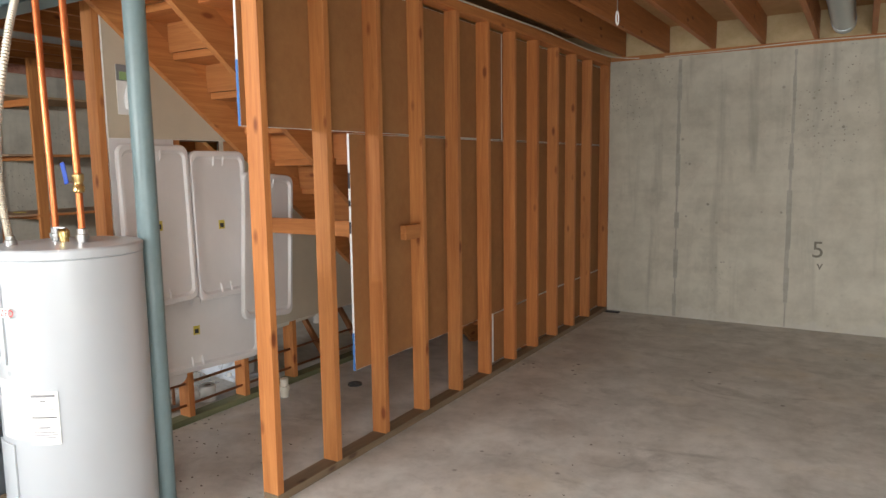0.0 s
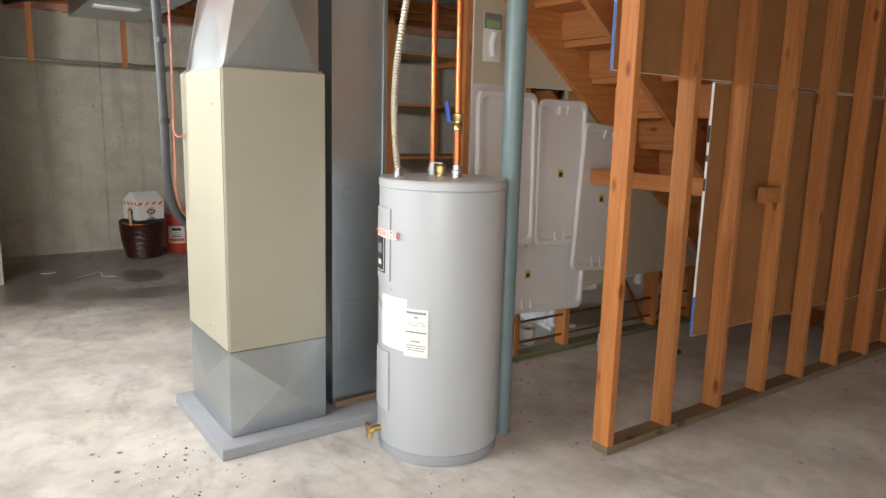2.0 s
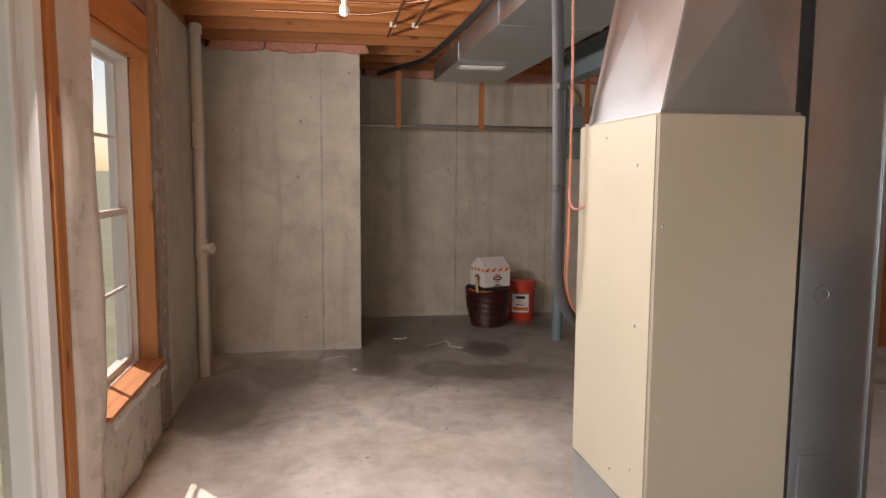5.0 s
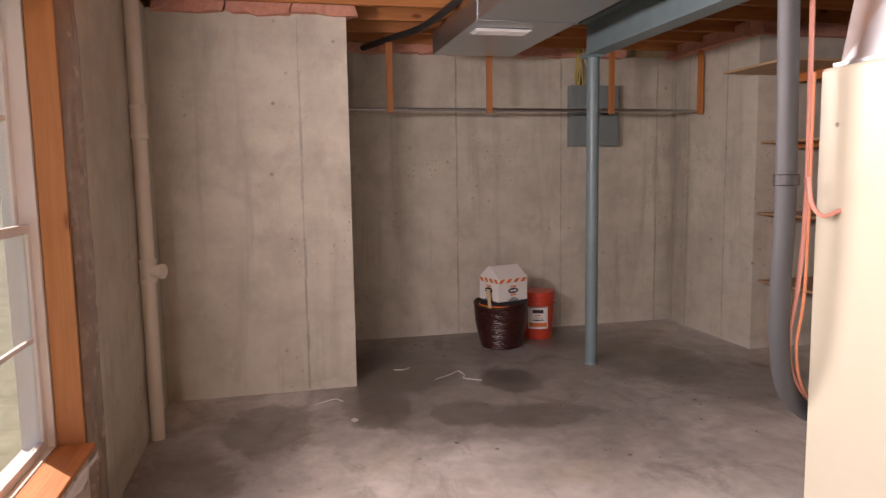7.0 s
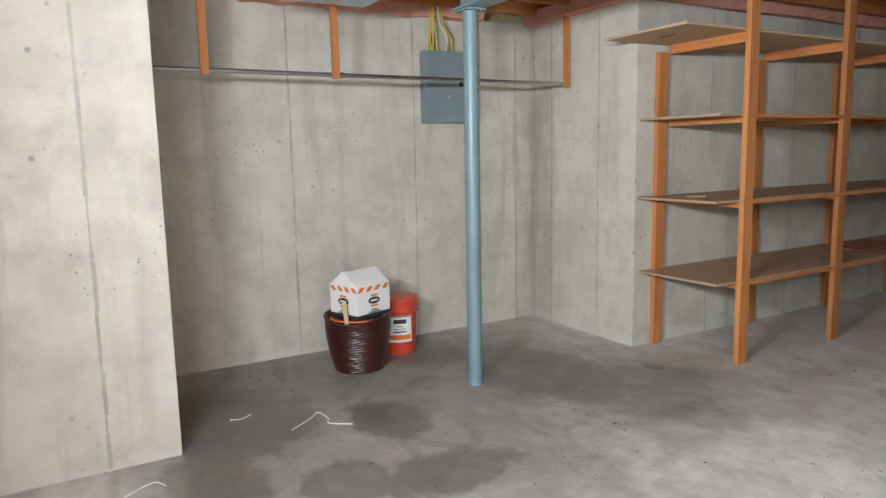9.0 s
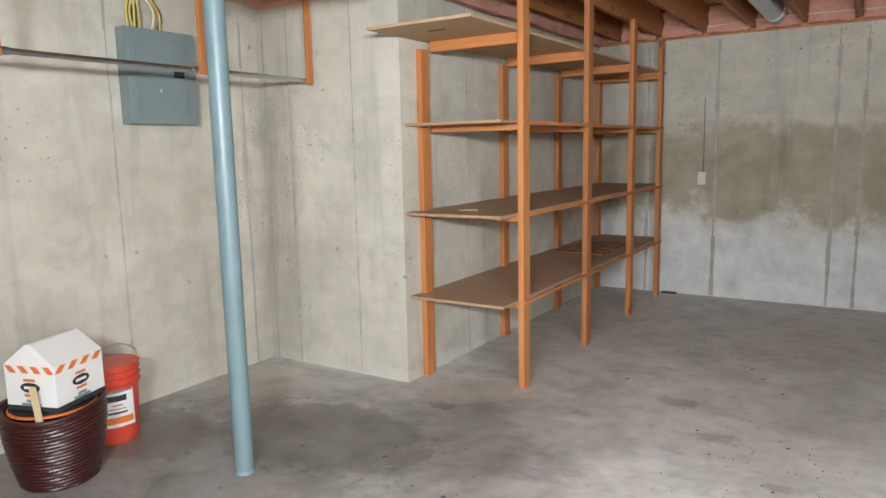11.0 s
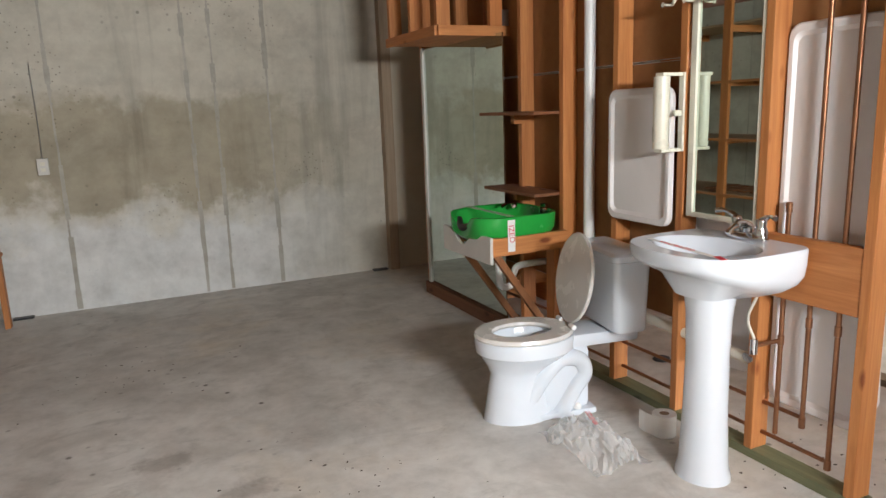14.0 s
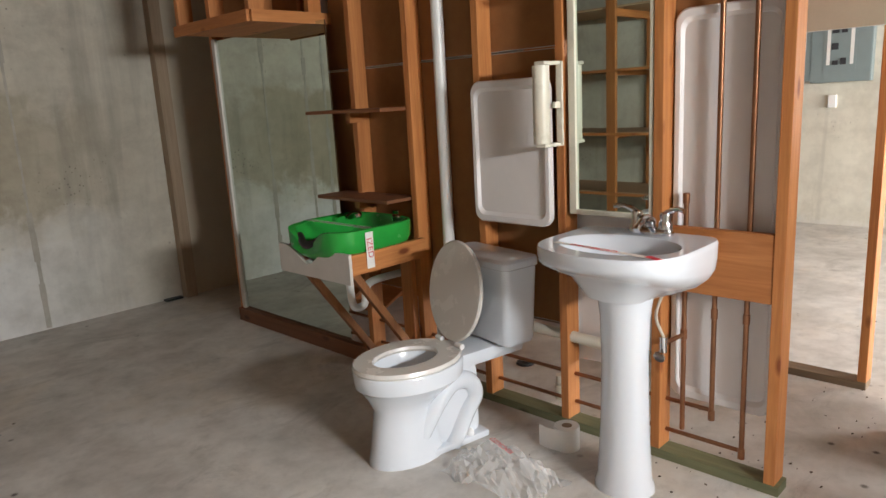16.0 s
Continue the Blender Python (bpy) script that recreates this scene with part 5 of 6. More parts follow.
# ---- wires lying on the floor ----
for at, pts in (((-6.93, 0.66), [(0, 0, 0), (-0.1, 0.14, 0), (-0.16, 0.2, 0), (-0.05, 0.22, 0), (0.02, 0.2, 0), (0.10, 0.3, 0)]), ((-6.6, -0.2), [(0, 0, 0), (-0.06, 0.08, 0), (-0.1, 0.16, 0), (-0.04, 0.2, 0)]), ((-7.25, 0.42), [(0, 0, 0), (0.02, 0.06, 0), (-0.02, 0.12, 0)])):
    w = thing("wire_scrap", (*at, 0.004), "scrap of pale wire lying on the slab", "wire", "wire scraps")
    tube("wire", "white", smooth_path(pts), 0.0028, w, seg=6)
deb = tagged(box("concrete_crumb", "stone", -0.02, 0.02, -0.015, 0.012, 0, 0.014, bevel=0.004), "small pale crumb on the slab", "debris")
deb.matrix_basis = pose(-6.28, 0.04, 0, 0, 0, 30)

# ---- shelving ----
sh = thing("storage_shelf", (-6.7, 4.9, 0), "home-built four-tier shelving of lumber and particle board", "shelf")
FX, BX = 0.305, -0.348
for y in (3.516, 4.563, 5.59, 6.44):
    box("front_post", "stud", FX, FX + 0.038, y - 4.9 - 0.044, y - 4.9 + 0.044, 0, JOIST0 - 0.002 if y < 6 else 2.42, sh)
for y in (3.445, 4.53, 5.58, 6.61):
    box("back_post", "stud", BX, BX + 0.038, y - 4.9 - 0.044, y - 4.9 + 0.044, 0, 2.07, sh)
for z, y0 in ((0.552, 3.28), (1.08, 3.25), (1.62, 3.265), (2.137, 2.925)):
    bm = bmesh.new()
    ys = [y0, 5.2, 6.66]
    for a, b in zip(ys, ys[1:]):
        bm_box(bm, BX - 0.001, FX + 0.012 if z > 2 else FX - 0.001, a - 4.9, b - 4.9 - 0.003, z - 0.017, z, 0.002)
    part("shelf_board", bm, "shelf" if z < 2 else "shelf_pale", sh, "brown particle board shelf")
    for y in (3.516, 4.563, 5.59, 6.44):
        box("cross_cleat", "stud_x", BX + 0.04, FX - 0.001, y - 4.9 - 0.019, y - 4.9 + 0.019, z - 0.08 if z > 2 else z - 0.056, z - 0.0175, sh)
    box("edge_strip", "stud_y", FX + 0.0385, FX + 0.046, y0 - 4.9 + 0.2, 6.5 - 4.9, z - 0.026, z - 0.004, sh, bevel=0.0) if z < 2 else None
for y in (3.15, 3.75):
    box("stencil_print", "ink_soft", -0.1, 0.02, y - 4.9, y - 4.9 + 0.035, 2.1195, 2.1199, sh, "stencilled black print", 0.0)
ply = thing("slat_stack", (-6.72, 5.65, 0.553), "stack of thin brown slats on the lowest shelf", "slats")
for k in range(5):
    box("slat", "dark_wood", -0.22 + 0.03 * (k % 2), 0.2, -0.35 + 0.14 * k, -0.27 + 0.14 * k, 0.001, 0.02, ply)
tagged(box("wood_sliver", "yellow_cable", -0.06, 0.06, -0.006, 0.006, 0, 0.006, m=pose(0, 0, 0, 0, 0, 30)), "thin yellow sliver on the shelf", "debris").matrix_basis = pose(-6.75, 3.5, 1.081)

# ---- outlet on the damp wall ----
ol = thing("wall_outlet", (-6.025, NORTH - 0.001, 1.133), "cream electrical outlet plate on the wall", "outlet")
box("plate", "melamine", -0.037, 0.037, -0.045, 0.0, -0.06, 0.06, ol)
for z in (-0.022, 0.022):
    box("socket", "cream", -0.016, 0.016, -0.048, -0.0455, z - 0.013, z + 0.013, ol)
tube("conduit", "steel", [(0, -0.008, 0.06), (0.005, -0.008, 0.3), (0.0, -0.008, 0.75)], 0.004, ol, seg=6)

# ---- acrylic surround panels ----


def tub_panel(w, h, m, label="white acrylic tub surround panel with moulded rim", ridge=True, tag=True):
    """A vacuum-formed sheet: flat field, raised rounded rim, small ribs at both ends and a yellow tag."""
    t = thing("surround_panel", (0, 0, 0), label, "wall panel", "surround panels")
    t.matrix_basis = m

    def ring(iw, ih, r, x):
        pts = []
        for cy, cz, a0 in ((iw - r, ih - r, 0), (-iw + r, ih - r, 90), (-iw + r, -ih + r, 180), (iw - r, -ih + r, 270)):
            for k in range(6):
                a = radians(a0 + 18 * k)
                pts.append((x, cy + r * math.cos(a), cz + r * math.sin(a)))
        return pts

    bm = bmesh.new()
    rs = [ring(w / 2, h / 2, 0.05, 0.0), ring(w / 2, h / 2, 0.05, 0.02), ring(w / 2 - 0.006, h / 2 - 0.006, 0.046, 0.026), ring(w / 2 - 0.022, h / 2 - 0.03, 0.04, 0.026), ring(w / 2 - 0.032, h / 2 - 0.045, 0.035, 0.012), ring(w / 2 - 0.09, h / 2 - 0.13, 0.02, 0.012)]
    skin(bm, [[bm.verts.new(p) for p in r] for r in rs])
    part("sheet", bm, "acrylic", t, smooth=True)
    if ridge:
        for sz in (-1, 1):
            for dy in (-0.035, 0.035):
                b2 = bm_tube(bmesh.new(), [(0.013, dy, sz * (h / 2 - 0.085)), (0.022, dy, sz * (h / 2 - 0.06)), (0.024, dy, sz * (h / 2 - 0.03))], [0.003, 0.008, 0.006], 8)
                part("rib", b2, "acrylic", t, smooth=True)
    if tag:
        g = box("tag", "yellow", 0.0125, 0.0135, -0.022, 0.022, -0.026, 0.026, t, "yellow warning tag", 0.0)
        box("tag_print", "ink", 0.0136, 0.0139, -0.014, 0.014, -0.018, 0.008, g, "black pictogram", 0.0)
    return t


tub_panel(0.43, 0.865, pose(-3.205, 2.375, 1.168, 0, -1.5, 0))
tub_panel(0.40, 0.855, pose(-3.205, 2.80, 1.143, 0, -1.5, 0))
tub_panel(0.42, 0.90, pose(-3.165, 3.125, 0.985, -5.5, -2, 0))
tub_panel(0.95, 0.47, pose(-3.232, 2.60, 0.545, -3, -1, 0))
tub_panel(0.42, 0.615, pose(W2 - 0.002, 3.226, 1.20, 0, 0, 180), tag=False, ridge=False, label="small white acrylic panel hung on the studs")
tub_panel(0.385, 1.45, pose(-3.2375, 2.34, 0.98, 0, 0, 180), tag=False, ridge=False, label="tall white acrylic panel behind the pipes")
# wrapped parts under the stairs
pp = thing("drain_fitting", (-3.10, 3.16, 0), "white plastic drain pipe with threaded collar", "pipe")
part("pipe", bm_lathe(bmesh.new(), [(0.026, 0.0), (0.026, 0.04), (0.034, 0.043), (0.034, 0.07), (0.026, 0.073), (0.026, 0.12), (0, 0.122)], 16), "pvc", pp, smooth=True)
dc = thing("floor_cleanout", (-2.85, 3.57, 0), "round dark cleanout cap in the slab", "drain cap")
part("cap", bm_lathe(bmesh.new(), [(0.05, 0.0), (0.045, 0.012), (0.02, 0.014), (0.018, 0.02), (0, 0.02)], 20), "pvc_grey", dc, smooth=True)
# packet stuck to the drywall
pkt = thing("product_packet", (-3.2225, 2.262, 1.75), "clear product packet with dark header hung on the drywall", "packet")
box("backing", "paper_white", 0, 0.003, -0.06, 0.06, 0, 0.25, pkt)
box("header", "grey_print", 0.0035, 0.006, -0.06, 0.06, 0.17, 0.25, pkt, "dark blue header card")
box("window", "green_pale", 0.0062, 0.008, -0.045, 0.045, 0.175, 0.215, pkt, "pale green strip")
part("item", bm_tube(bmesh.new(), smooth_path([(0.012, 0.0, 0.03), (0.014, -0.008, 0.09), (0.012, 0.012, 0.15)], 5), 0.018, 10), "white", pkt, smooth=True)

# ---- copper lines in the fixture wall ----
cl = thing("copper_riser", (W2 + 0.045, 2.30, 0), "dull copper supply pipes in the stud bay", "pipes")
for y, z0, z1 in ((0.053, 0.22, 2.43), (-0.062, 0.10, 2.43), (0.167, 0.13, 1.055)):
    tube("riser", "old_copper", [(0, y, z0), (0, y, z1)], 0.0095, cl)
for y, z in ((0.053, 0.22), (-0.062, 0.10), (0.167, 0.52), (0.053, 0.62), (-0.062, 0.62), (0.167, 1.04)):
    part("coupling", bm_lathe(bmesh.new(), [(0.0097, z - 0.02), (0.0125, z - 0.018), (0.0125, z + 0.018), (0.0097, z + 0.02)], 12, (0, y)), "old_copper", cl, smooth=True)
for y0, y1, z in ((0.053, 2.3, 0.235), (-0.062, 2.3, 0.105)):
    tube("line", "old_copper", [(0.012, y0, z), (0.012, y1, z)], 0.0085, cl)
tube("stop_line", "old_copper", [(0, 0.167, 0.52), (-0.12, 0.19, 0.51)], 0.0085, cl)
sv = part("stop_valve", bm_tube(bmesh.new(), [(-0.12, 0.19, 0.48), (-0.12, 0.19, 0.54)], 0.015, 12), "chrome", cl, "chrome stop valve", True)
part("oval_handle", bm_lathe(bmesh.new(), [(0.008, -0.006), (0.022, -0.004), (0.022, 0.004), (0.008, 0.006)], 14), "chrome", sv, smooth=True).matrix_basis = pose(-0.15, 0.19, 0.47, 0, 70, 0)
tube("hose", "flex", smooth_path([(-0.12, 0.19, 0.54), (-0.13, 0.215, 0.62), (-0.10, 0.20, 0.72), (-0.11, 0.21, 0.80)]), 0.006, cl, "braided steel hose", seg=8)
vp = thing("vent_pipe", (W2 + 0.055, 3.69, 0.36), "white plastic vent pipe running up the wall", "pipe")
tube("pipe", "pvc_white", [(0, 0, 0), (0, 0, 2.08)], 0.029, vp, seg=18)
dp = thing("waste_line", (W2 + 0.04, 2.72, 0.40), "white plastic drain pipe through the studs", "pipe")
tube("pipe", "pvc", [(0, -0.14, 0), (0, 0.98, 0.03)], 0.024, dp, seg=14)

# ---- pedestal sink ----
sk = thing("pedestal_sink", (W2 - 0.012, 2.545, 0), "white porcelain pedestal sink with winterising tape", "sink")


def sink_outline(s, z, dx=0.0):
    """The D-shaped outline of the basin, scaled about its middle: flat at the wall, bowed in front."""
    pts = []
    for k in range(40):
        a = 2 * math.pi * k / 40
        c, q = math.cos(a), math.sin(a)
        e = 0.5
        y = 0.27 * math.copysign(abs(q) ** (e if c < 0 else 0.22), q) * (1.0 if c > 0 else 1.0 - 0.12 * abs(c) ** 3)
        x = -0.235 + 0.235 * math.copysign(abs(c) ** (0.3 if c > 0 else 0.66), c)
        x -= 0.03 * (1 - abs(y) / 0.27) if c < 0 else 0
        px = -0.235 + dx + (x + 0.235) * s
        lift = min(1.0, max(0.0, (-px - 0.16) / 0.3)) * 0.62
        pts.append((px, y * s + 0.02, z + max(0.0, 0.905 - z) * lift if s > 0.5 else z))
    return pts


bm = bmesh.new()
rs = []
for s_, z, dx in ((0.42, 0.732, 0.0), (0.6, 0.741, 0.0), (0.82, 0.764, 0.0), (0.93, 0.79, 0.0), (0.98, 0.82, 0.0), (0.995, 0.86, 0.0), (1.0, 0.90, 0.0), (1.0, 0.915, 0.0), (0.985, 0.921, 0.0)):
    rs.append([bm.verts.new(p) for p in sink_outline(s_, z, dx)])


def bowl_ring(ax, ay, z):
    return [bm.verts.new((-0.262 + ax * math.cos(2 * math.pi * k / 40), 0.02 + ay * math.sin(2 * math.pi * k / 40), z)) for k in range(40)]


rs += [bowl_ring(0.158, 0.222, 0.919), bowl_ring(0.149, 0.213, 0.911), bowl_ring(0.13, 0.185, 0.86), bowl_ring(0.09, 0.12, 0.81), bowl_ring(0.03, 0.03, 0.79)]
skin(bm, rs)
part("basin", bm, "porcelain", sk, smooth=True)
bm = bmesh.new()
rs = []
for z, ax, ay in ((0.0, 0.10, 0.112), (0.02, 0.098, 0.11), (0.05, 0.088, 0.1), (0.25, 0.078, 0.09), (0.5, 0.073, 0.085), (0.66, 0.078, 0.09), (0.72, 0.084, 0.098), (0.745, 0.09, 0.104)):
    rs.append([bm.verts.new((-0.245 + ax * math.cos(2 * math.pi * k / 36), ay * math.sin(2 * math.pi * k / 36), z)) for k in range(36)])
skin(bm, rs)
part("pedestal", bm, "porcelain", sk, smooth=True)
bm = bmesh.new()
skin(bm, [[bm.verts.new((-0.062 + ax * math.copysign(abs(math.cos(t_)) ** 0.8, math.cos(t_)), ay * math.copysign(abs(math.sin(t_)) ** 0.7, math.sin(t_)), z)) for t_ in (2 * math.pi * k / 28 for k in range(28))] for ax, ay, z in ((0.03, 0.086, 0.9215), (0.032, 0.088, 0.93), (0.028, 0.084, 0.944), (0.02, 0.074, 0.95))])
fc = part("faucet", bm, "chrome", sk, "chrome two-handle faucet", True)
part("spout", bm_tube(bmesh.new(), smooth_path([(-0.06, 0, 0.94), (-0.066, 0, 0.972), (-0.105, 0, 0.985), (-0.15, 0, 0.968), (-0.165, 0, 0.952)], 5), [0.02] * 6 + [0.016] * 8 + [0.013] * 7, 12), "chrome", fc, smooth=True)
for y in (-0.056, 0.056):
    part("handle_base", bm_lathe(bmesh.new(), [(0.026, 0.945), (0.024, 0.965), (0.018, 0.978), (0.021, 0.992), (0.017, 1.004), (0, 1.008)], 18, (-0.06, y)), "chrome", fc, smooth=True)
    part("lever", bm_tube(bmesh.new(), smooth_path([(-0.06, y, 1.0), (-0.064, y * 1.5, 1.014), (-0.075, y * 2.0, 1.022), (-0.085, y * 2.45, 1.018)], 4), [0.011] * 5 + [0.008] * 4 + [0.0095] * 4, 10), "chrome", fc, smooth=True)
tp = thing("winterising_tape", (W2 - 0.012, 2.545, 0), "clear tape with red lettering across the basin", "tape")
m_tape = pose(-0.375, 0.02, 0.9225, 0, 0, 82)
box("strip", "paper_white", -0.24, 0.20, -0.012, 0.012, 0.0, 0.0006, tp, bevel=0.0, m=m_tape)
text_on("lettering", "WINTERIZED", 0.034, "red", m_tape @ pose(0.03, 0, 0.0008, 0, 0, 180), tp)
box("red_end", "red", -0.0115, 0.0115, -0.03, 0.03, 0.0006, 0.0012, tp, "red tape end", 0.0, m=m_tape @ pose(-0.21, 0, 0, 0, 0, 75))

# ---- toilet ----
tt = thing("toilet", (W2 - 0.035, 3.26, 0), "white porcelain toilet with its seat lid raised", "toilet", rz=170)


def oval_rings(bm, rows, n=36):
    return [[bm.verts.new((cx + ax * math.cos(2 * math.pi * k / n), ay * math.sin(2 * math.pi * k / n), z)) for k in range(n)] for cx, ax, ay, z in rows]


bm = bmesh.new()
skin(bm, oval_rings(bm, [(0.575, 0.175, 0.122, 0.0), (0.575, 0.172, 0.12, 0.012), (0.575, 0.162, 0.112, 0.06), (0.58, 0.14, 0.102, 0.17), (0.58, 0.13, 0.10, 0.225), (0.56, 0.17, 0.125, 0.27), (0.545, 0.21, 0.165, 0.31), (0.54, 0.225, 0.178, 0.325), (0.54, 0.237, 0.187, 0.335), (0.54, 0.242, 0.19, 0.39), (0.54, 0.236, 0.185, 0.40), (0.555, 0.165, 0.125, 0.40), (0.555, 0.15, 0.11, 0.36), (0.54, 0.11, 0.085, 0.25), (0.52, 0.05, 0.04, 0.2)]))
part("bowl", bm, "porcelain", tt, smooth=True)
part("tank_deck", bm_box(bmesh.new(), 0.0, 0.36, -0.105, 0.105, 0.335, 0.40, 0.02), "porcelain", tt, smooth=True)
for sy in (-1, 1):
    trap = smooth_path([(0.55, sy * 0.07, 0.10), (0.47, sy * 0.082, 0.22), (0.39, sy * 0.082, 0.285), (0.30, sy * 0.078, 0.27), (0.27, sy * 0.075, 0.2), (0.32, sy * 0.075, 0.13), (0.40, sy * 0.075, 0.0)], 6)
    part("trapway", bm_tube(bmesh.new(), trap, 0.04, 12), "porcelain", tt, smooth=True)
    part("bolt_cap", bm_lathe(bmesh.new(), [(0.018, 0.029), (0.017, 0.045), (0.01, 0.053), (0, 0.055)], 14, (0.31, sy * 0.088)), "white", tt, smooth=True)
part("neck", bm_box(bmesh.new(), 0.24, 0.5, -0.082, 0.082, 0.02, 0.34, 0.04), "porcelain", tt, smooth=True)
part("foot", bm_box(bmesh.new(), 0.22, 0.6, -0.11, 0.11, 0.0, 0.03, 0.01), "porcelain", tt, smooth=True)
bm = bmesh.new()


def tank_ring(z, gx, gy):
    pts = []
    for cx, cy, a0 in ((0.19 * gx - 0.03, 0.215 * gy - 0.03, 0), (0.035, 0.215 * gy - 0.03, 90), (0.035, -0.215 * gy + 0.03, 180), (0.19 * gx - 0.03, -0.215 * gy + 0.03, 270)):
        for k in range(5):
            a = radians(a0 + 22.5 * k)
            pts.append(bm.verts.new((cx + 0.03 * math.cos(a), cy + 0.03 * math.sin(a), z)))
    return pts


skin(bm, [tank_ring(0.405, 0.84, 0.84), tank_ring(0.42, 0.9, 0.88), tank_ring(0.74, 1.0, 1.0), tank_ring(0.745, 1.0, 1.0)])
part("tank", bm, "porcelain", tt, smooth=True)
bm = bmesh.new()
skin(bm, [tank_ring(0.7455, 1.03, 1.03), tank_ring(0.75, 1.07, 1.06), tank_ring(0.775, 1.07, 1.06), tank_ring(0.785, 1.0, 1.02)])
part("tank_lid", bm, "porcelain", tt, smooth=True)
bm = bmesh.new()
rows = oval_rings(bm, [(0.545, 0.235, 0.185, 0.402), (0.545, 0.239, 0.189, 0.41), (0.545, 0.233, 0.184, 0.424), (0.555, 0.145, 0.105, 0.424), (0.555, 0.14, 0.10, 0.412), (0.555, 0.145, 0.105, 0.402)])
skin(bm, rows + [rows[0]], caps=False)
part("seat", bm, "seat", tt, "cream edged plastic seat", True)
bm = bmesh.new()
skin(bm, oval_rings(bm, [(0.222, 0.21, 0.175, 0.0), (0.222, 0.217, 0.182, 0.006), (0.222, 0.213, 0.178, 0.016), (0.222, 0.185, 0.15, 0.018)]))
lid = part("seat_lid", bm, "seat", tt, "raised oval plastic lid", True)
lid.matrix_basis = pose(0.33, 0, 0.427, 0, -99, 0)
for sy in (-0.07, 0.07):
    tube("hinge", "white", [(0.33, sy - 0.02, 0.43), (0.33, sy + 0.02, 0.43)], 0.012, tt)

# ---- plastic bag and paper roll on the floor ----
pb = thing("clear_bag", (-3.83, 2.93, 0), "crumpled clear plastic bag with red print", "bag")
bm = bmesh.new()
g = {}
for i in range(27):
    for k in range(23):
        u, v = i / 26 * 2 - 1, k / 22 * 2 - 1
        q = Vector((u * 2.6, v * 2.6, 4.2))
        h = max(0.0, 1 - (u * u + v * v) * 0.8) * 0.13
        z = 0.003 + h * (0.55 + 0.6 * abs(noise.noise(q))) + 0.05 * abs(noise.noise(q * 2.9)) * (h > 0)
        g[i, k] = bm.verts.new((u * 0.13 + 0.03 * noise.noise(q * 0.8), v * 0.22 + 0.03 * noise.noise(q * 0.7 + Vector((7, 0, 0))), z))
for i in range(26):
    for k in range(22):
        bm.faces.new((g[i, k], g[i + 1, k], g[i + 1, k + 1], g[i, k + 1]))
part("film", bm, "clear_film", pb)
text_on("red_print", "WINTERIZED", 0.032, "red", pose(-0.0, 0.0, 0.135, 0, 8, 65), pb)
tr_ = thing("toilet_roll", (-3.485, 2.868, 0), "white toilet paper roll with a loose sheet", "paper roll")
bm = bmesh.new()
rows = [[bm.verts.new((r * math.cos(2 * math.pi * k / 28), r * math.sin(2 * math.pi * k / 28), z)) for k in range(28)] for r, z in ((0.05, 0.001), (0.052, 0.004), (0.052, 0.098), (0.05, 0.101), (0.022, 0.101), (0.022, 0.001))]
skin(bm, rows + [rows[0]], caps=False)
part("roll", bm, "paper_white", tr_, smooth=True)
bm = bmesh.new()
rows = [[bm.verts.new((rr[0], rr[1], z)) for rr in [(-0.05, 0.01), (-0.058, 0.06), (-0.05, 0.105)]] for z in (0.002, 0.05, 0.095)]
for a, b in zip(rows, rows[1:]):
    for k in range(2):
        bm.faces.new((a[k], a[k + 1], b[k + 1], b[k]))
part("loose_sheet", bm, "paper_white", tr_)
part("core", bm_lathe(bmesh.new(), [(0.0215, 0.002), (0.0215, 0.1)], 18), "plate_old", tr_, "cardboard core")

# ---- mirror, towel holder and rack on the studs ----
mr = thing("wall_mirror", (W2 + 0.02, 2.762, 0.955), "narrow wall mirror in a cream frame", "mirror")
box("mirror_glass", "mirror", -0.004, 0.0, -0.165, 0.165, 0.02, 1.14, mr, bevel=0.0)
for b in ((-0.016, 0.002, 0.15, 0.182, 0.0, 1.16), (-0.016, 0.002, -0.182, -0.166, 0.0, 1.16), (-0.016, 0.002, -0.1655, 0.1495, 0.0, 0.02), (-0.016, 0.002, -0.1655, 0.1495, 1.14, 1.16)):
    box("frame_rail", "cream", *b, mr)
th = thing("towel_holder", (W2 - 0.002, 3.0, 1.232), "cream plastic paper towel holder on a stud", "holder")
box("back_plate", "cream", -0.012, 0.0, -0.04, -0.012, 0.0, 0.33, th)
box("arm", "cream", -0.12, -0.0125, -0.035, 0.012, 0.0, 0.014, th)
box("arm", "cream", -0.12, -0.0125, -0.035, 0.012, 0.316, 0.33, th)
box("bridge", "cream", -0.05, -0.0125, -0.034, -0.018, 0.15, 0.175, th)
part("roller", bm_tube(bmesh.new(), [(-0.095, 0.0, 0.0145), (-0.095, 0.0, 0.3155)], 0.034, 20), "cream", th, smooth=True)
rk = thing("accordion_rack", (W2 - 0.004, 2.80, 1.84), "cream accordion peg rack on the wall", "peg rack")
for k in range(4):
    y0 = -0.24 + 0.12 * k
    for s_ in (1, -1):
        z0, z1 = (0.0, 0.14) if s_ > 0 else (0.14, 0.0)
        bm = bm_tube(bmesh.new(), [(-0.012 - 0.008 * (s_ > 0), y0, z0), (-0.012 - 0.008 * (s_ > 0), y0 + 0.12, z1)], 0.0075, 8)
        part("lath", bm, "cream", rk, smooth=True)
for k in range(5):
    for z in (0.0, 0.14):
        tube("peg", "cream", [(-0.012, -0.24 + 0.12 * k, z), (-0.055, -0.24 + 0.12 * k, z), (-0.062, -0.24 + 0.12 * k, z)], [0.006, 0.006, 0.011], rk, seg=10)

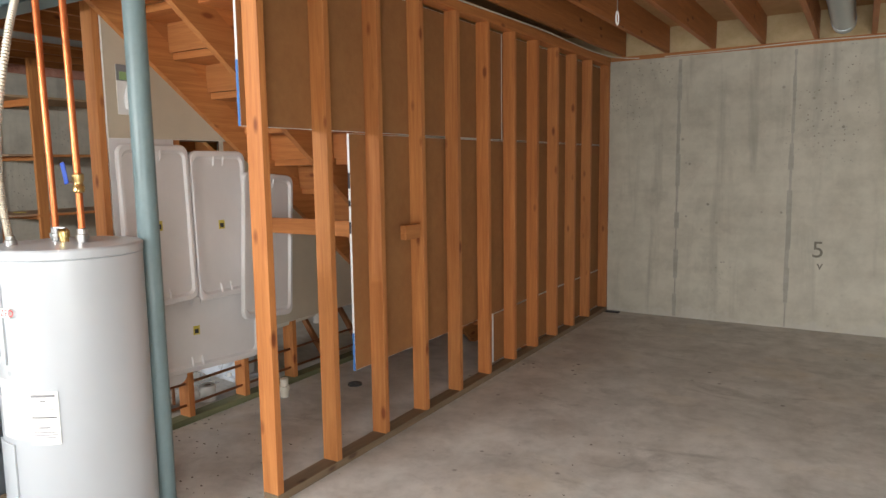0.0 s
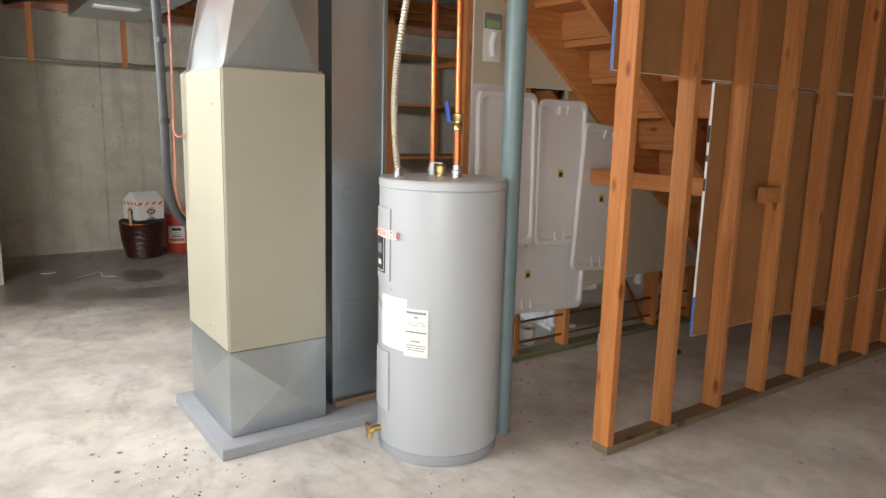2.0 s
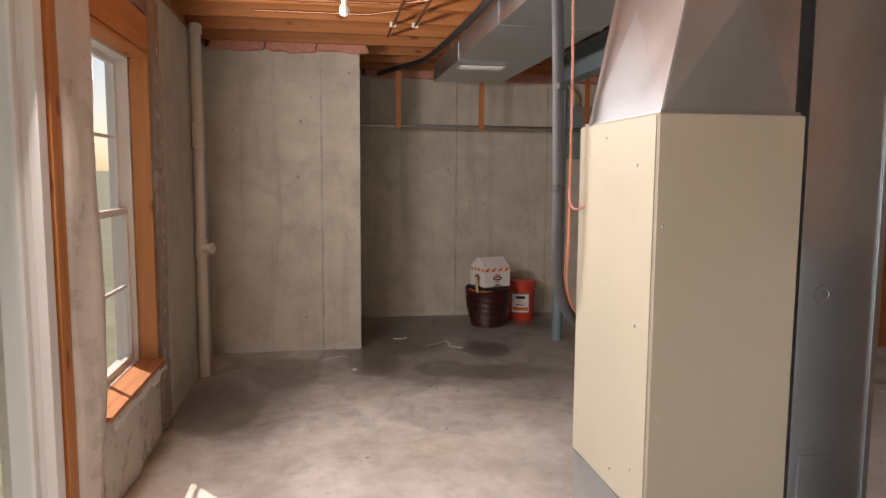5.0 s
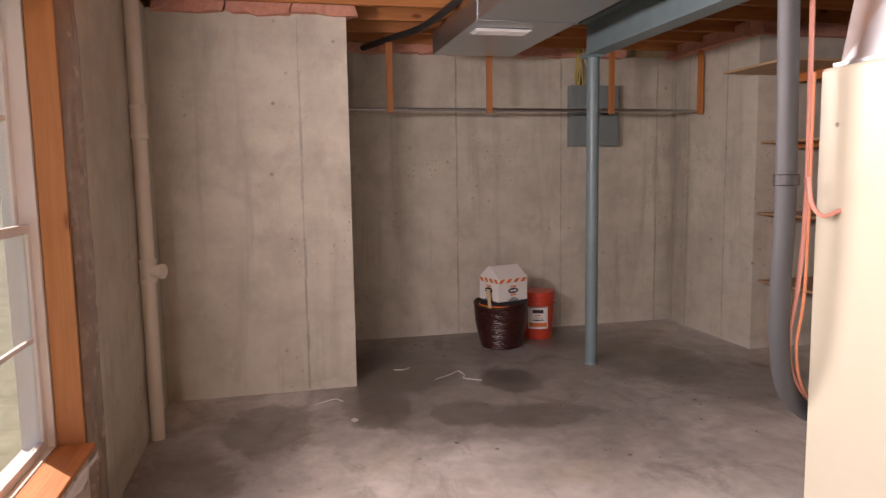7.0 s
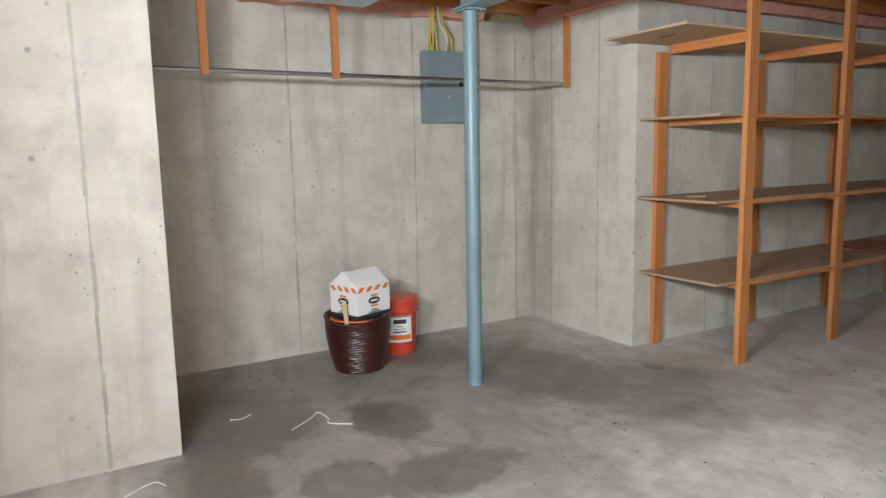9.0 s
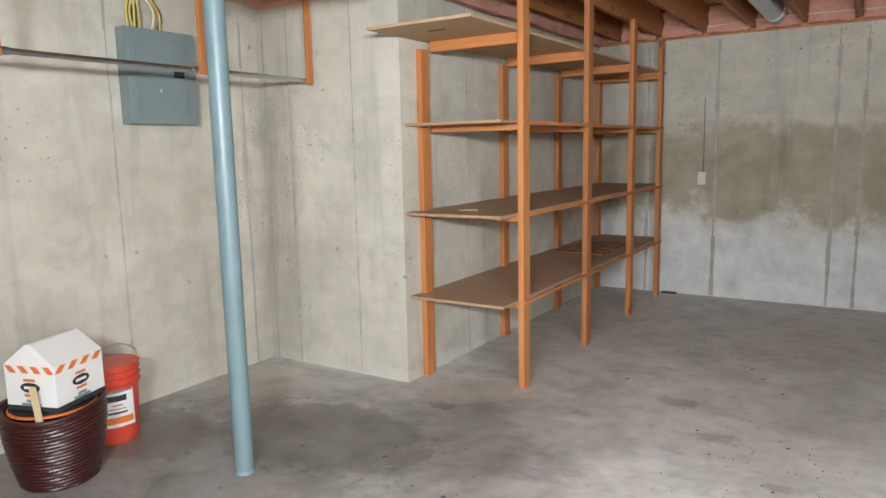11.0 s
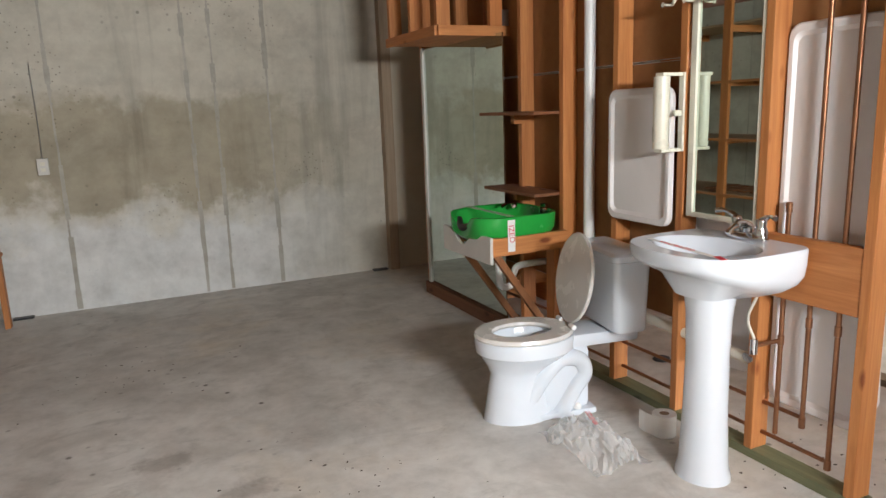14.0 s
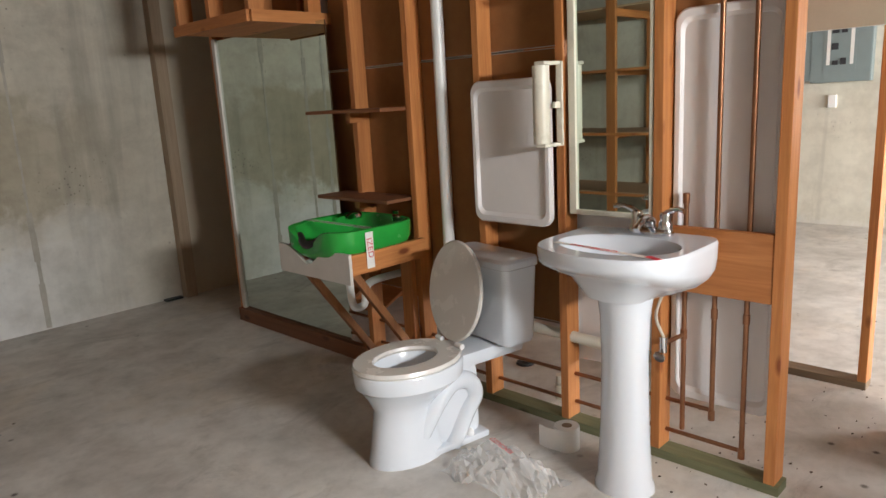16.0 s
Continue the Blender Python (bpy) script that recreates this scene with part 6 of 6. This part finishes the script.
# ---- shampoo bowl stand ----
st = thing("shampoo_stand", (W2 - 0.004, 4.04, 0), "softwood stand with a scooped white front", "stand")
st.matrix_basis = pose(W2 - 0.004, 4.058, 0) @ Matrix.Diagonal((0.915, 0.89, 0.963, 1))
bm = bmesh.new()
prof = []
for k in range(25):
    u = k / 24
    y = 0.315 - 0.63 * u
    dip = 0.085 * math.exp(-((u - 0.42) / 0.17) ** 2)
    prof.append((y, 0.812 - dip))
lo = [(p[0], 0.665) for p in prof]
fr_ = [bm.verts.new((-0.548, y, z)) for y, z in prof] + [bm.verts.new((-0.548, y, z)) for y, z in reversed(lo)]
bk_ = [bm.verts.new((-0.530, y, z)) for y, z in prof] + [bm.verts.new((-0.530, y, z)) for y, z in reversed(lo)]
n = len(fr_)
for k in range(n):
    bm.faces.new((fr_[k], fr_[(k + 1) % n], bk_[(k + 1) % n], bk_[k]))
for vs in (fr_, bk_):
    for k in range(24):
        bm.faces.new((vs[k], vs[k + 1], vs[n - 2 - k], vs[n - 1 - k]))
part("front_panel", bm, "melamine", st, "white scooped front panel")
for y in (-0.295, 0.257):
    box("side_rail", "stud_x", -0.529, 0.0, y, y + 0.038, 0.70, 0.80, st)
for sy in (-0.255, 0.215):
    bm = bm_box(bmesh.new(), -0.02, 0.02, -0.019, 0.019, -0.06, 0.80, 0.003, pose(-0.03, sy, 0.1, 0, -37, 0))
    part("brace", bm, "dark_brace", st, "sloping brown brace")
box("inner_post", "stud", -0.038, 0.0, -0.2, -0.11, 0.0, 0.70, st)
gb = thing("shampoo_bowl", (W2 - 0.30, 4.02, 0.80), "bright green plastic shampoo bowl", "basin")
gb.matrix_basis = pose(W2 - 0.278, 4.05, 0.775) @ Matrix.Diagonal((0.94, 0.91, 1, 1))
bm = bmesh.new()


def bowl_line(g_, z, cut):
    pts = []
    for k in range(44):
        a = 2 * math.pi * k / 44
        c, q = math.cos(a), math.sin(a)
        x = 0.275 * math.copysign(abs(c) ** 0.55, c) * g_
        y = 0.285 * math.copysign(abs(q) ** 0.5, q) * g_
        near = math.exp(-((y - 0.06) / 0.12) ** 2) if c < -0.2 else 0.0
        pts.append((x + 0.05 * near * cut, y, z - 0.085 * near * cut))
    return pts


skin(bm, [[bm.verts.new(p) for p in bowl_line(*r)] for r in ((0.55, -0.10, 0), (0.9, -0.02, 0.2), (0.985, 0.02, 0.6), (1.0, 0.085, 1), (1.0, 0.10, 1), (0.96, 0.104, 1), (0.9, 0.098, 1), (0.84, 0.05, 0.5), (0.6, -0.04, 0), (0.3, -0.08, 0))])
part("bowl", bm, "green", gb, smooth=True)
part("neck_rest", bm_tube(bmesh.new(), smooth_path([(-0.2, -0.05, 0.05), (-0.235, 0.06, 0.02), (-0.2, 0.17, 0.05)], 5), [0.02] * 11, 10), "black", gb, "black neck cushion", True)
fz = part("tap", bm_lathe(bmesh.new(), [(0.025, 0.09), (0.025, 0.115), (0.016, 0.125), (0.02, 0.14), (0, 0.145)], 16, (0.19, -0.17)), "chrome", gb, smooth=True)
part("tap", bm_lathe(bmesh.new(), [(0.02, 0.09), (0.02, 0.11), (0.014, 0.12), (0, 0.122)], 16, (0.16, 0.12)), "chrome", gb, smooth=True)
part("spout", bm_tube(bmesh.new(), [(0.16, 0.12, 0.115), (0.1, 0.1, 0.125), (0.05, 0.085, 0.11)], 0.009, 10), "chrome", gb, smooth=True)
t2 = thing("tape_strip", (W2 - 0.37, 3.793, 0.785), "white tape with red letters over the bowl", "tape")
box("strip", "paper_white", -0.022, 0.022, -0.006, -0.0045, -0.09, 0.08, t2, bevel=0.0)
text_on("lettering", "IZED", 0.045, "red", pose(0, -0.0065, 0.005, 90, 86, 0), t2)
box("strip_top", "clear_film", -0.02, 0.02, -0.004, 0.48, 0.0985, 0.0992, t2, "clear tape across the bowl", 0.0)
tube("trap", "pvc_white", smooth_path([(-0.05, 0.16, -0.10), (-0.05, 0.16, -0.28), (-0.03, 0.16, -0.35), (0.03, 0.16, -0.35), (0.05, 0.16, -0.28), (0.1, 0.16, -0.24), (0.35, 0.16, -0.24)], 5), 0.02, t2, "white trap pipe", seg=12).matrix_basis = pose(0.12, 0.1, 0)
for z, y0, y1, in ((1.407, 3.86, 4.50), (0.962, 3.86, 4.46)):
    ws = thing("wall_shelf", (W2, (y0 + y1) / 2, z), "small brown shelf board on the studs", "shelf", "small wall shelves")
    box("board", "dark_wood", -0.16, 0.05, -(y1 - y0) / 2 + 0.03, (y1 - y0) / 2, -0.009, 0.009, ws)
    box("bracket", "stud_x", -0.09, 0.0, 0.03, 0.068, -0.06, -0.0095, ws)
# tall mirror leaning on the studs
bmir = thing("tall_mirror", (W2 - 0.006, 5.04, 0.07), "tall mirror with white edge on a brown base board", "mirror")
box("mirror_glass", "mirror", -0.008, -0.002, -0.58, 0.588, 0.025, 1.82, bmir, bevel=0.0)
box("edge_rail", "melamine", -0.022, 0.0, 0.588, 0.625, 0.02, 1.83, bmir, "white edge moulding")
box("backing", "plate_old", -0.0015, 0.0, -0.58, 0.588, 0.025, 1.82, bmir, bevel=0.0)
box("base_board", "dark_wood", -0.04, 0.004, -0.75, 0.65, -0.075, 0.02, bmir, "reddish-brown base board")
# hanging soffit frame
uf = thing("soffit_frame", (-3.728, 4.556, 1.885), "hanging softwood soffit frame with a bottom shelf", "soffit")
box("bottom_board", "stud_y", 0.0, 0.44, 0.0, 0.80, 0.0, 0.02, uf)
for x, y in ((0.0, 0.0), (0.0, 0.762), (0.0, 0.40), (0.36, 0.0)):
    box("hanger", "stud", x, x + 0.089, y, y + 0.038, 0.021, JOIST0 - 1.885 - 0.002, uf)
box("edge_rail", "stud_y", -0.02, -0.001, -0.002, 0.802, -0.01, 0.05, uf)
box("edge_rail", "stud_x", 0.0, 0.60, -0.021, -0.002, -0.01, 0.05, uf)
box("junction_box", "steel", 0.44, 0.5, 0.0, 0.05, 0.05, 0.15, uf, "metal junction box")

# ---- far breaker panel ----
ep = grey_box("electrical_panel", pose(EAST - 0.001, 3.33, 1.40, 0, 0, 90), 0.52, 0.80, 0.1, "grey breaker panel with its door open")
od = box("open_door", "grey_panel", 0.26, 0.52, 0.09, 0.1, 0.02, 0.72, ep, bevel=0.003)
box("circuit_chart", "paper_white", 0.31, 0.45, 0.1005, 0.102, 0.3, 0.62, od, "paper circuit chart", 0.0)
dfp = box("dead_front", "grey_panel", -0.13, 0.15, 0.109, 0.112, 0.10, 0.66, ep, bevel=0.002)
box("breaker_strip", "paper_white", -0.11, -0.08, 0.1125, 0.114, 0.16, 0.6, dfp, "white breaker list", 0.0)
box("breaker_strip", "paper_white", 0.09, 0.12, 0.1125, 0.114, 0.16, 0.6, dfp, "white breaker list", 0.0)
for a, b, c, d in ((-0.03, 0.05, 0.70, 0.75), (-0.05, 0.0, 0.45, 0.62), (0.02, 0.08, 0.45, 0.62), (0.02, 0.08, 0.3, 0.36), (0.02, 0.07, 0.16, 0.2), (-0.05, 0.0, 0.16, 0.22)):
    box("breaker", "ink", a, b, 0.1125, 0.122, c, d, dfp)
so = thing("wall_outlet", (EAST - 0.001, 3.40, 1.22), "white outlet box under the breaker panel", "outlet")
box("plate", "white", -0.045, 0.0, -0.035, 0.035, -0.06, 0.06, so)

# ---- ceiling services ----


def lampholder(x, y, label, bulb=True):
    t = thing("lampholder", (x, y, JOIST0 - 0.001), label, "lamp", "bare lampholders")
    part("socket", bm_lathe(bmesh.new(), [(0.055, -0.0042), (0.055, -0.012), (0.04, -0.03), (0.022, -0.045), (0.022, -0.055)], 24), "white", t, smooth=True)
    box("box", "blue", -0.045, 0.045, -0.045, 0.045, -0.004, 0.0, t, "blue plastic ceiling box")
    if bulb:
        part("bulb", bm_lathe(bmesh.new(), [(0.014, -0.055), (0.016, -0.07), (0.026, -0.095), (0.03, -0.118), (0.022, -0.14), (0, -0.149)], 20), "bulb", t, "unlit frosted bulb", True)
    return t


lampholder(-5.24, -0.045, "white lampholder with an unlit bulb")
lampholder(-4.007, 5.25, "white lampholder on a joist", False)
lampholder(-0.759, 3.1, "white lampholder on a joist", False)
pc = thing("pull_chain", (-1.149, 3.79, JOIST0), "pull chain with a clear ring", "pull chain")
tube("chain", "steel", [(0, 0, 0), (0, 0, -0.19)], 0.003, pc, seg=6)
tube("ring", "acrylic", [(0.0, 0.022 * math.cos(a), -0.225 + 0.036 * math.sin(a)) for a in (2 * math.pi * k / 20 for k in range(21))], 0.004, pc, seg=6)
for x in (-0.155, -5.43):
    rdn = thing("round_duct", (x, 2.1, JOIST0 + 0.07), "round galvanised duct between the joists", "duct", "round ducts")
    tube("duct", "galv", [(0, 0, 0), (0, 4.35, 0)], 0.085, rdn, seg=24)
    for y in (1.4, 2.9, 4.2):
        part("seam", bm_tube(bmesh.new(), [(0, y - 0.01, 0), (0, y + 0.01, 0)], 0.088, 24), "galv", rdn, smooth=True)
rnd = random.Random(11)


def insulation(x0, x1, y0, y1, z0, z1, seed):
    """A batt of pink fibre with a lumpy face."""
    bm = bmesh.new()
    bmesh.ops.create_grid(bm, x_segments=10, y_segments=6, size=0.5)
    bmesh.ops.create_cube(bm, size=1.0)
    bmesh.ops.delete(bm, geom=bm.faces[:60], context="FACES")
    bmesh.ops.subdivide_edges(bm, edges=bm.edges, cuts=5, use_grid_fill=True)
    for v in bm.verts:
        c = v.co.copy()
        v.co = Vector((x0 + (c.x + 0.5) * (x1 - x0), y0 + (c.y + 0.5) * (y1 - y0), z0 + (c.z + 0.5) * (z1 - z0)))
        v.co += 0.028 * noise.noise_vector(v.co * 11 + Vector((seed, 0, 0)))
    return tagged(part("insulation_batt", bm, "pink", smooth=True), "pink fibreglass batt in the joist bay", "insulation", "insulation batts")


for k in range(-14, -5):
    x = -1.165 + 0.406 * k
    insulation(x + 0.03, x + 0.376, NORTH - 0.06, NORTH + 0.025, JOIST0 - 0.02, JOIST1 - 0.02, k)
for k in range(7):
    y = SOUTH + 0.06 + 0.4 * k if k < 3 else JOG_S + 0.1 + 0.62 * (k - 3)
    xw = WEST_IN if k < 3 else WEST
    insulation(xw - 0.08, xw + (0.05 if k < 3 else 0.1), y, y + (0.39 if k < 3 else 0.62), TOP - 0.015, JOIST0 + (0.06 if k < 3 else 0.05), k + 40)
insulation(-8.2, -7.1, JOG_N - 0.09, JOG_N + 0.1, TOP - 0.02, JOIST0 + 0.05, 77)
insulation(-7.12, -6.96, JOG_N - 0.05, 6.6, TOP - 0.02, JOIST0 + 0.06, 78)
cb = thing("ceiling_cable", (0, 0, 0), "pale cable stapled along the sill", "cable", "ceiling cables")
tube("cable", "cable", smooth_path([(-2.05, 2.2, 2.455), (-2.07, 3.4, 2.44), (-2.05, 4.8, 2.452), (-2.0, 6.55, 2.45), (-1.2, 6.63, 2.435), (-0.4, 6.63, 2.45), (0.3, 6.62, 2.44), (1.2, 6.63, 2.452)], 6), 0.005, cb, seg=6)
cb = thing("ceiling_cable", (0, 0, 0), "pale cable run across the joist ends", "cable", "ceiling cables")
tube("cable", "cable", smooth_path([(-6.2, 6.60, 2.50), (-5.4, 6.61, 2.53), (-4.6, 6.60, 2.515), (-3.9, 6.61, 2.54), (-3.4, 6.6, 2.52)], 6), 0.005, cb, seg=6)
bh = thing("black_hose", (0, 0, 0), "black insulated pipe hung below the joists", "pipe")
tube("hose", "black_cable", smooth_path([(-8.2, 0.35, 2.44), (-7.7, 0.5, 2.43), (-7.2, 0.68, 2.43), (-6.2, 0.75, 2.435), (-5.0, 0.77, 2.435), (-4.0, 0.77, 2.435)], 8), 0.024, bh, seg=12)
for k, (ya, yb) in enumerate(((0.30, 0.30), (0.45, 0.45))):
    cpn = thing("overhead_copper_pipe", (0, 0, 0), "copper pipe strapped under the joists", "pipe", "overhead pipes")
    tube("pipe", "old_copper", [(-6.4 + 0.3 * k, ya, 2.452), (-3.4, yb, 2.452)], 0.0095, cpn)
    for x in (-6.0, -5.2, -4.4):
        box("strap", "pvc", x - 0.012, x + 0.012, ya - 0.022, ya + 0.022, 2.438, 2.4695, cpn, "white plastic strap")
    tube("riser", "old_copper", [(-5.6 + 0.3 * k, ya, 2.452), (-5.75 + 0.3 * k, ya - 0.18, 2.456), (-5.78 + 0.3 * k, -0.6, 2.458)], 0.0085, cpn)
mk = thing("chalk_mark", (-0.265, NORTH - 0.0015, 0.60), "black hand-drawn numeral five with arrow", "mark")
text_on("numeral", "5", 0.2, "chalk_grey", pose(0, 0, 0.1, 90, 0, 0), mk)
text_on("arrow", "v", 0.11, "chalk_grey", pose(0.02, 0, -0.03, 90, 0, 0), mk)
for x, y in ((-6.3, 6.64), (-3.42, 6.64), (-2.02, 6.6)):
    tagged(box("black_shim", "black", -0.07, 0.07, -0.03, 0.03, 0, 0.014, bevel=0.003), "small black strip at the wall's foot", "shim").matrix_basis = pose(x, y, 0)

# ---- litter on the slab ----
rnd = random.Random(21)
verts, faces = [], []
for cx, cy, sx, sy, n in ((-2.9, 0.55, 0.5, 0.3, 70), (-2.2, 1.2, 0.3, 0.35, 35), (-4.9, 3.0, 0.5, 0.6, 80), (-3.25, 2.4, 0.3, 0.5, 60), (-2.6, 2.3, 0.4, 0.5, 50), (-6.1, 1.6, 0.9, 0.7, 60), (-1.2, 3.4, 0.6, 1.2, 25), (-5.6, 4.9, 0.5, 0.5, 40)):
    for _ in range(n):
        x, y, r, a = rnd.gauss(cx, sx * 0.6), rnd.gauss(cy, sy * 0.6), rnd.uniform(0.0018, 0.0065) * rnd.choice((1, 1, 1, 1.8)), rnd.uniform(0, 6.28)
        b, hgt = len(verts), rnd.uniform(0.001, 0.004)
        k = 5
        ring = [(x + r * rnd.uniform(0.6, 1.3) * math.cos(a + 6.283 * q / k), y + r * 0.6 * rnd.uniform(0.6, 1.3) * math.sin(a + 6.283 * q / k)) for q in range(k)]
        verts += [(px, py, 0.0005) for px, py in ring] + [(x + (px - x) * 0.6, y + (py - y) * 0.6, hgt) for px, py in ring]
        faces += [(b + q, b + (q + 1) % k, b + k + (q + 1) % k, b + k + q) for q in range(k)] + [tuple(b + k + q for q in range(k))]
me = bpy.data.meshes.new("floor_litter")
me.from_pydata(verts, [], faces)
me.materials.append(M["bark"])
tagged(new("floor_litter", me), "small dark crumbs and leaf bits on the slab", "litter", kind="stuff")
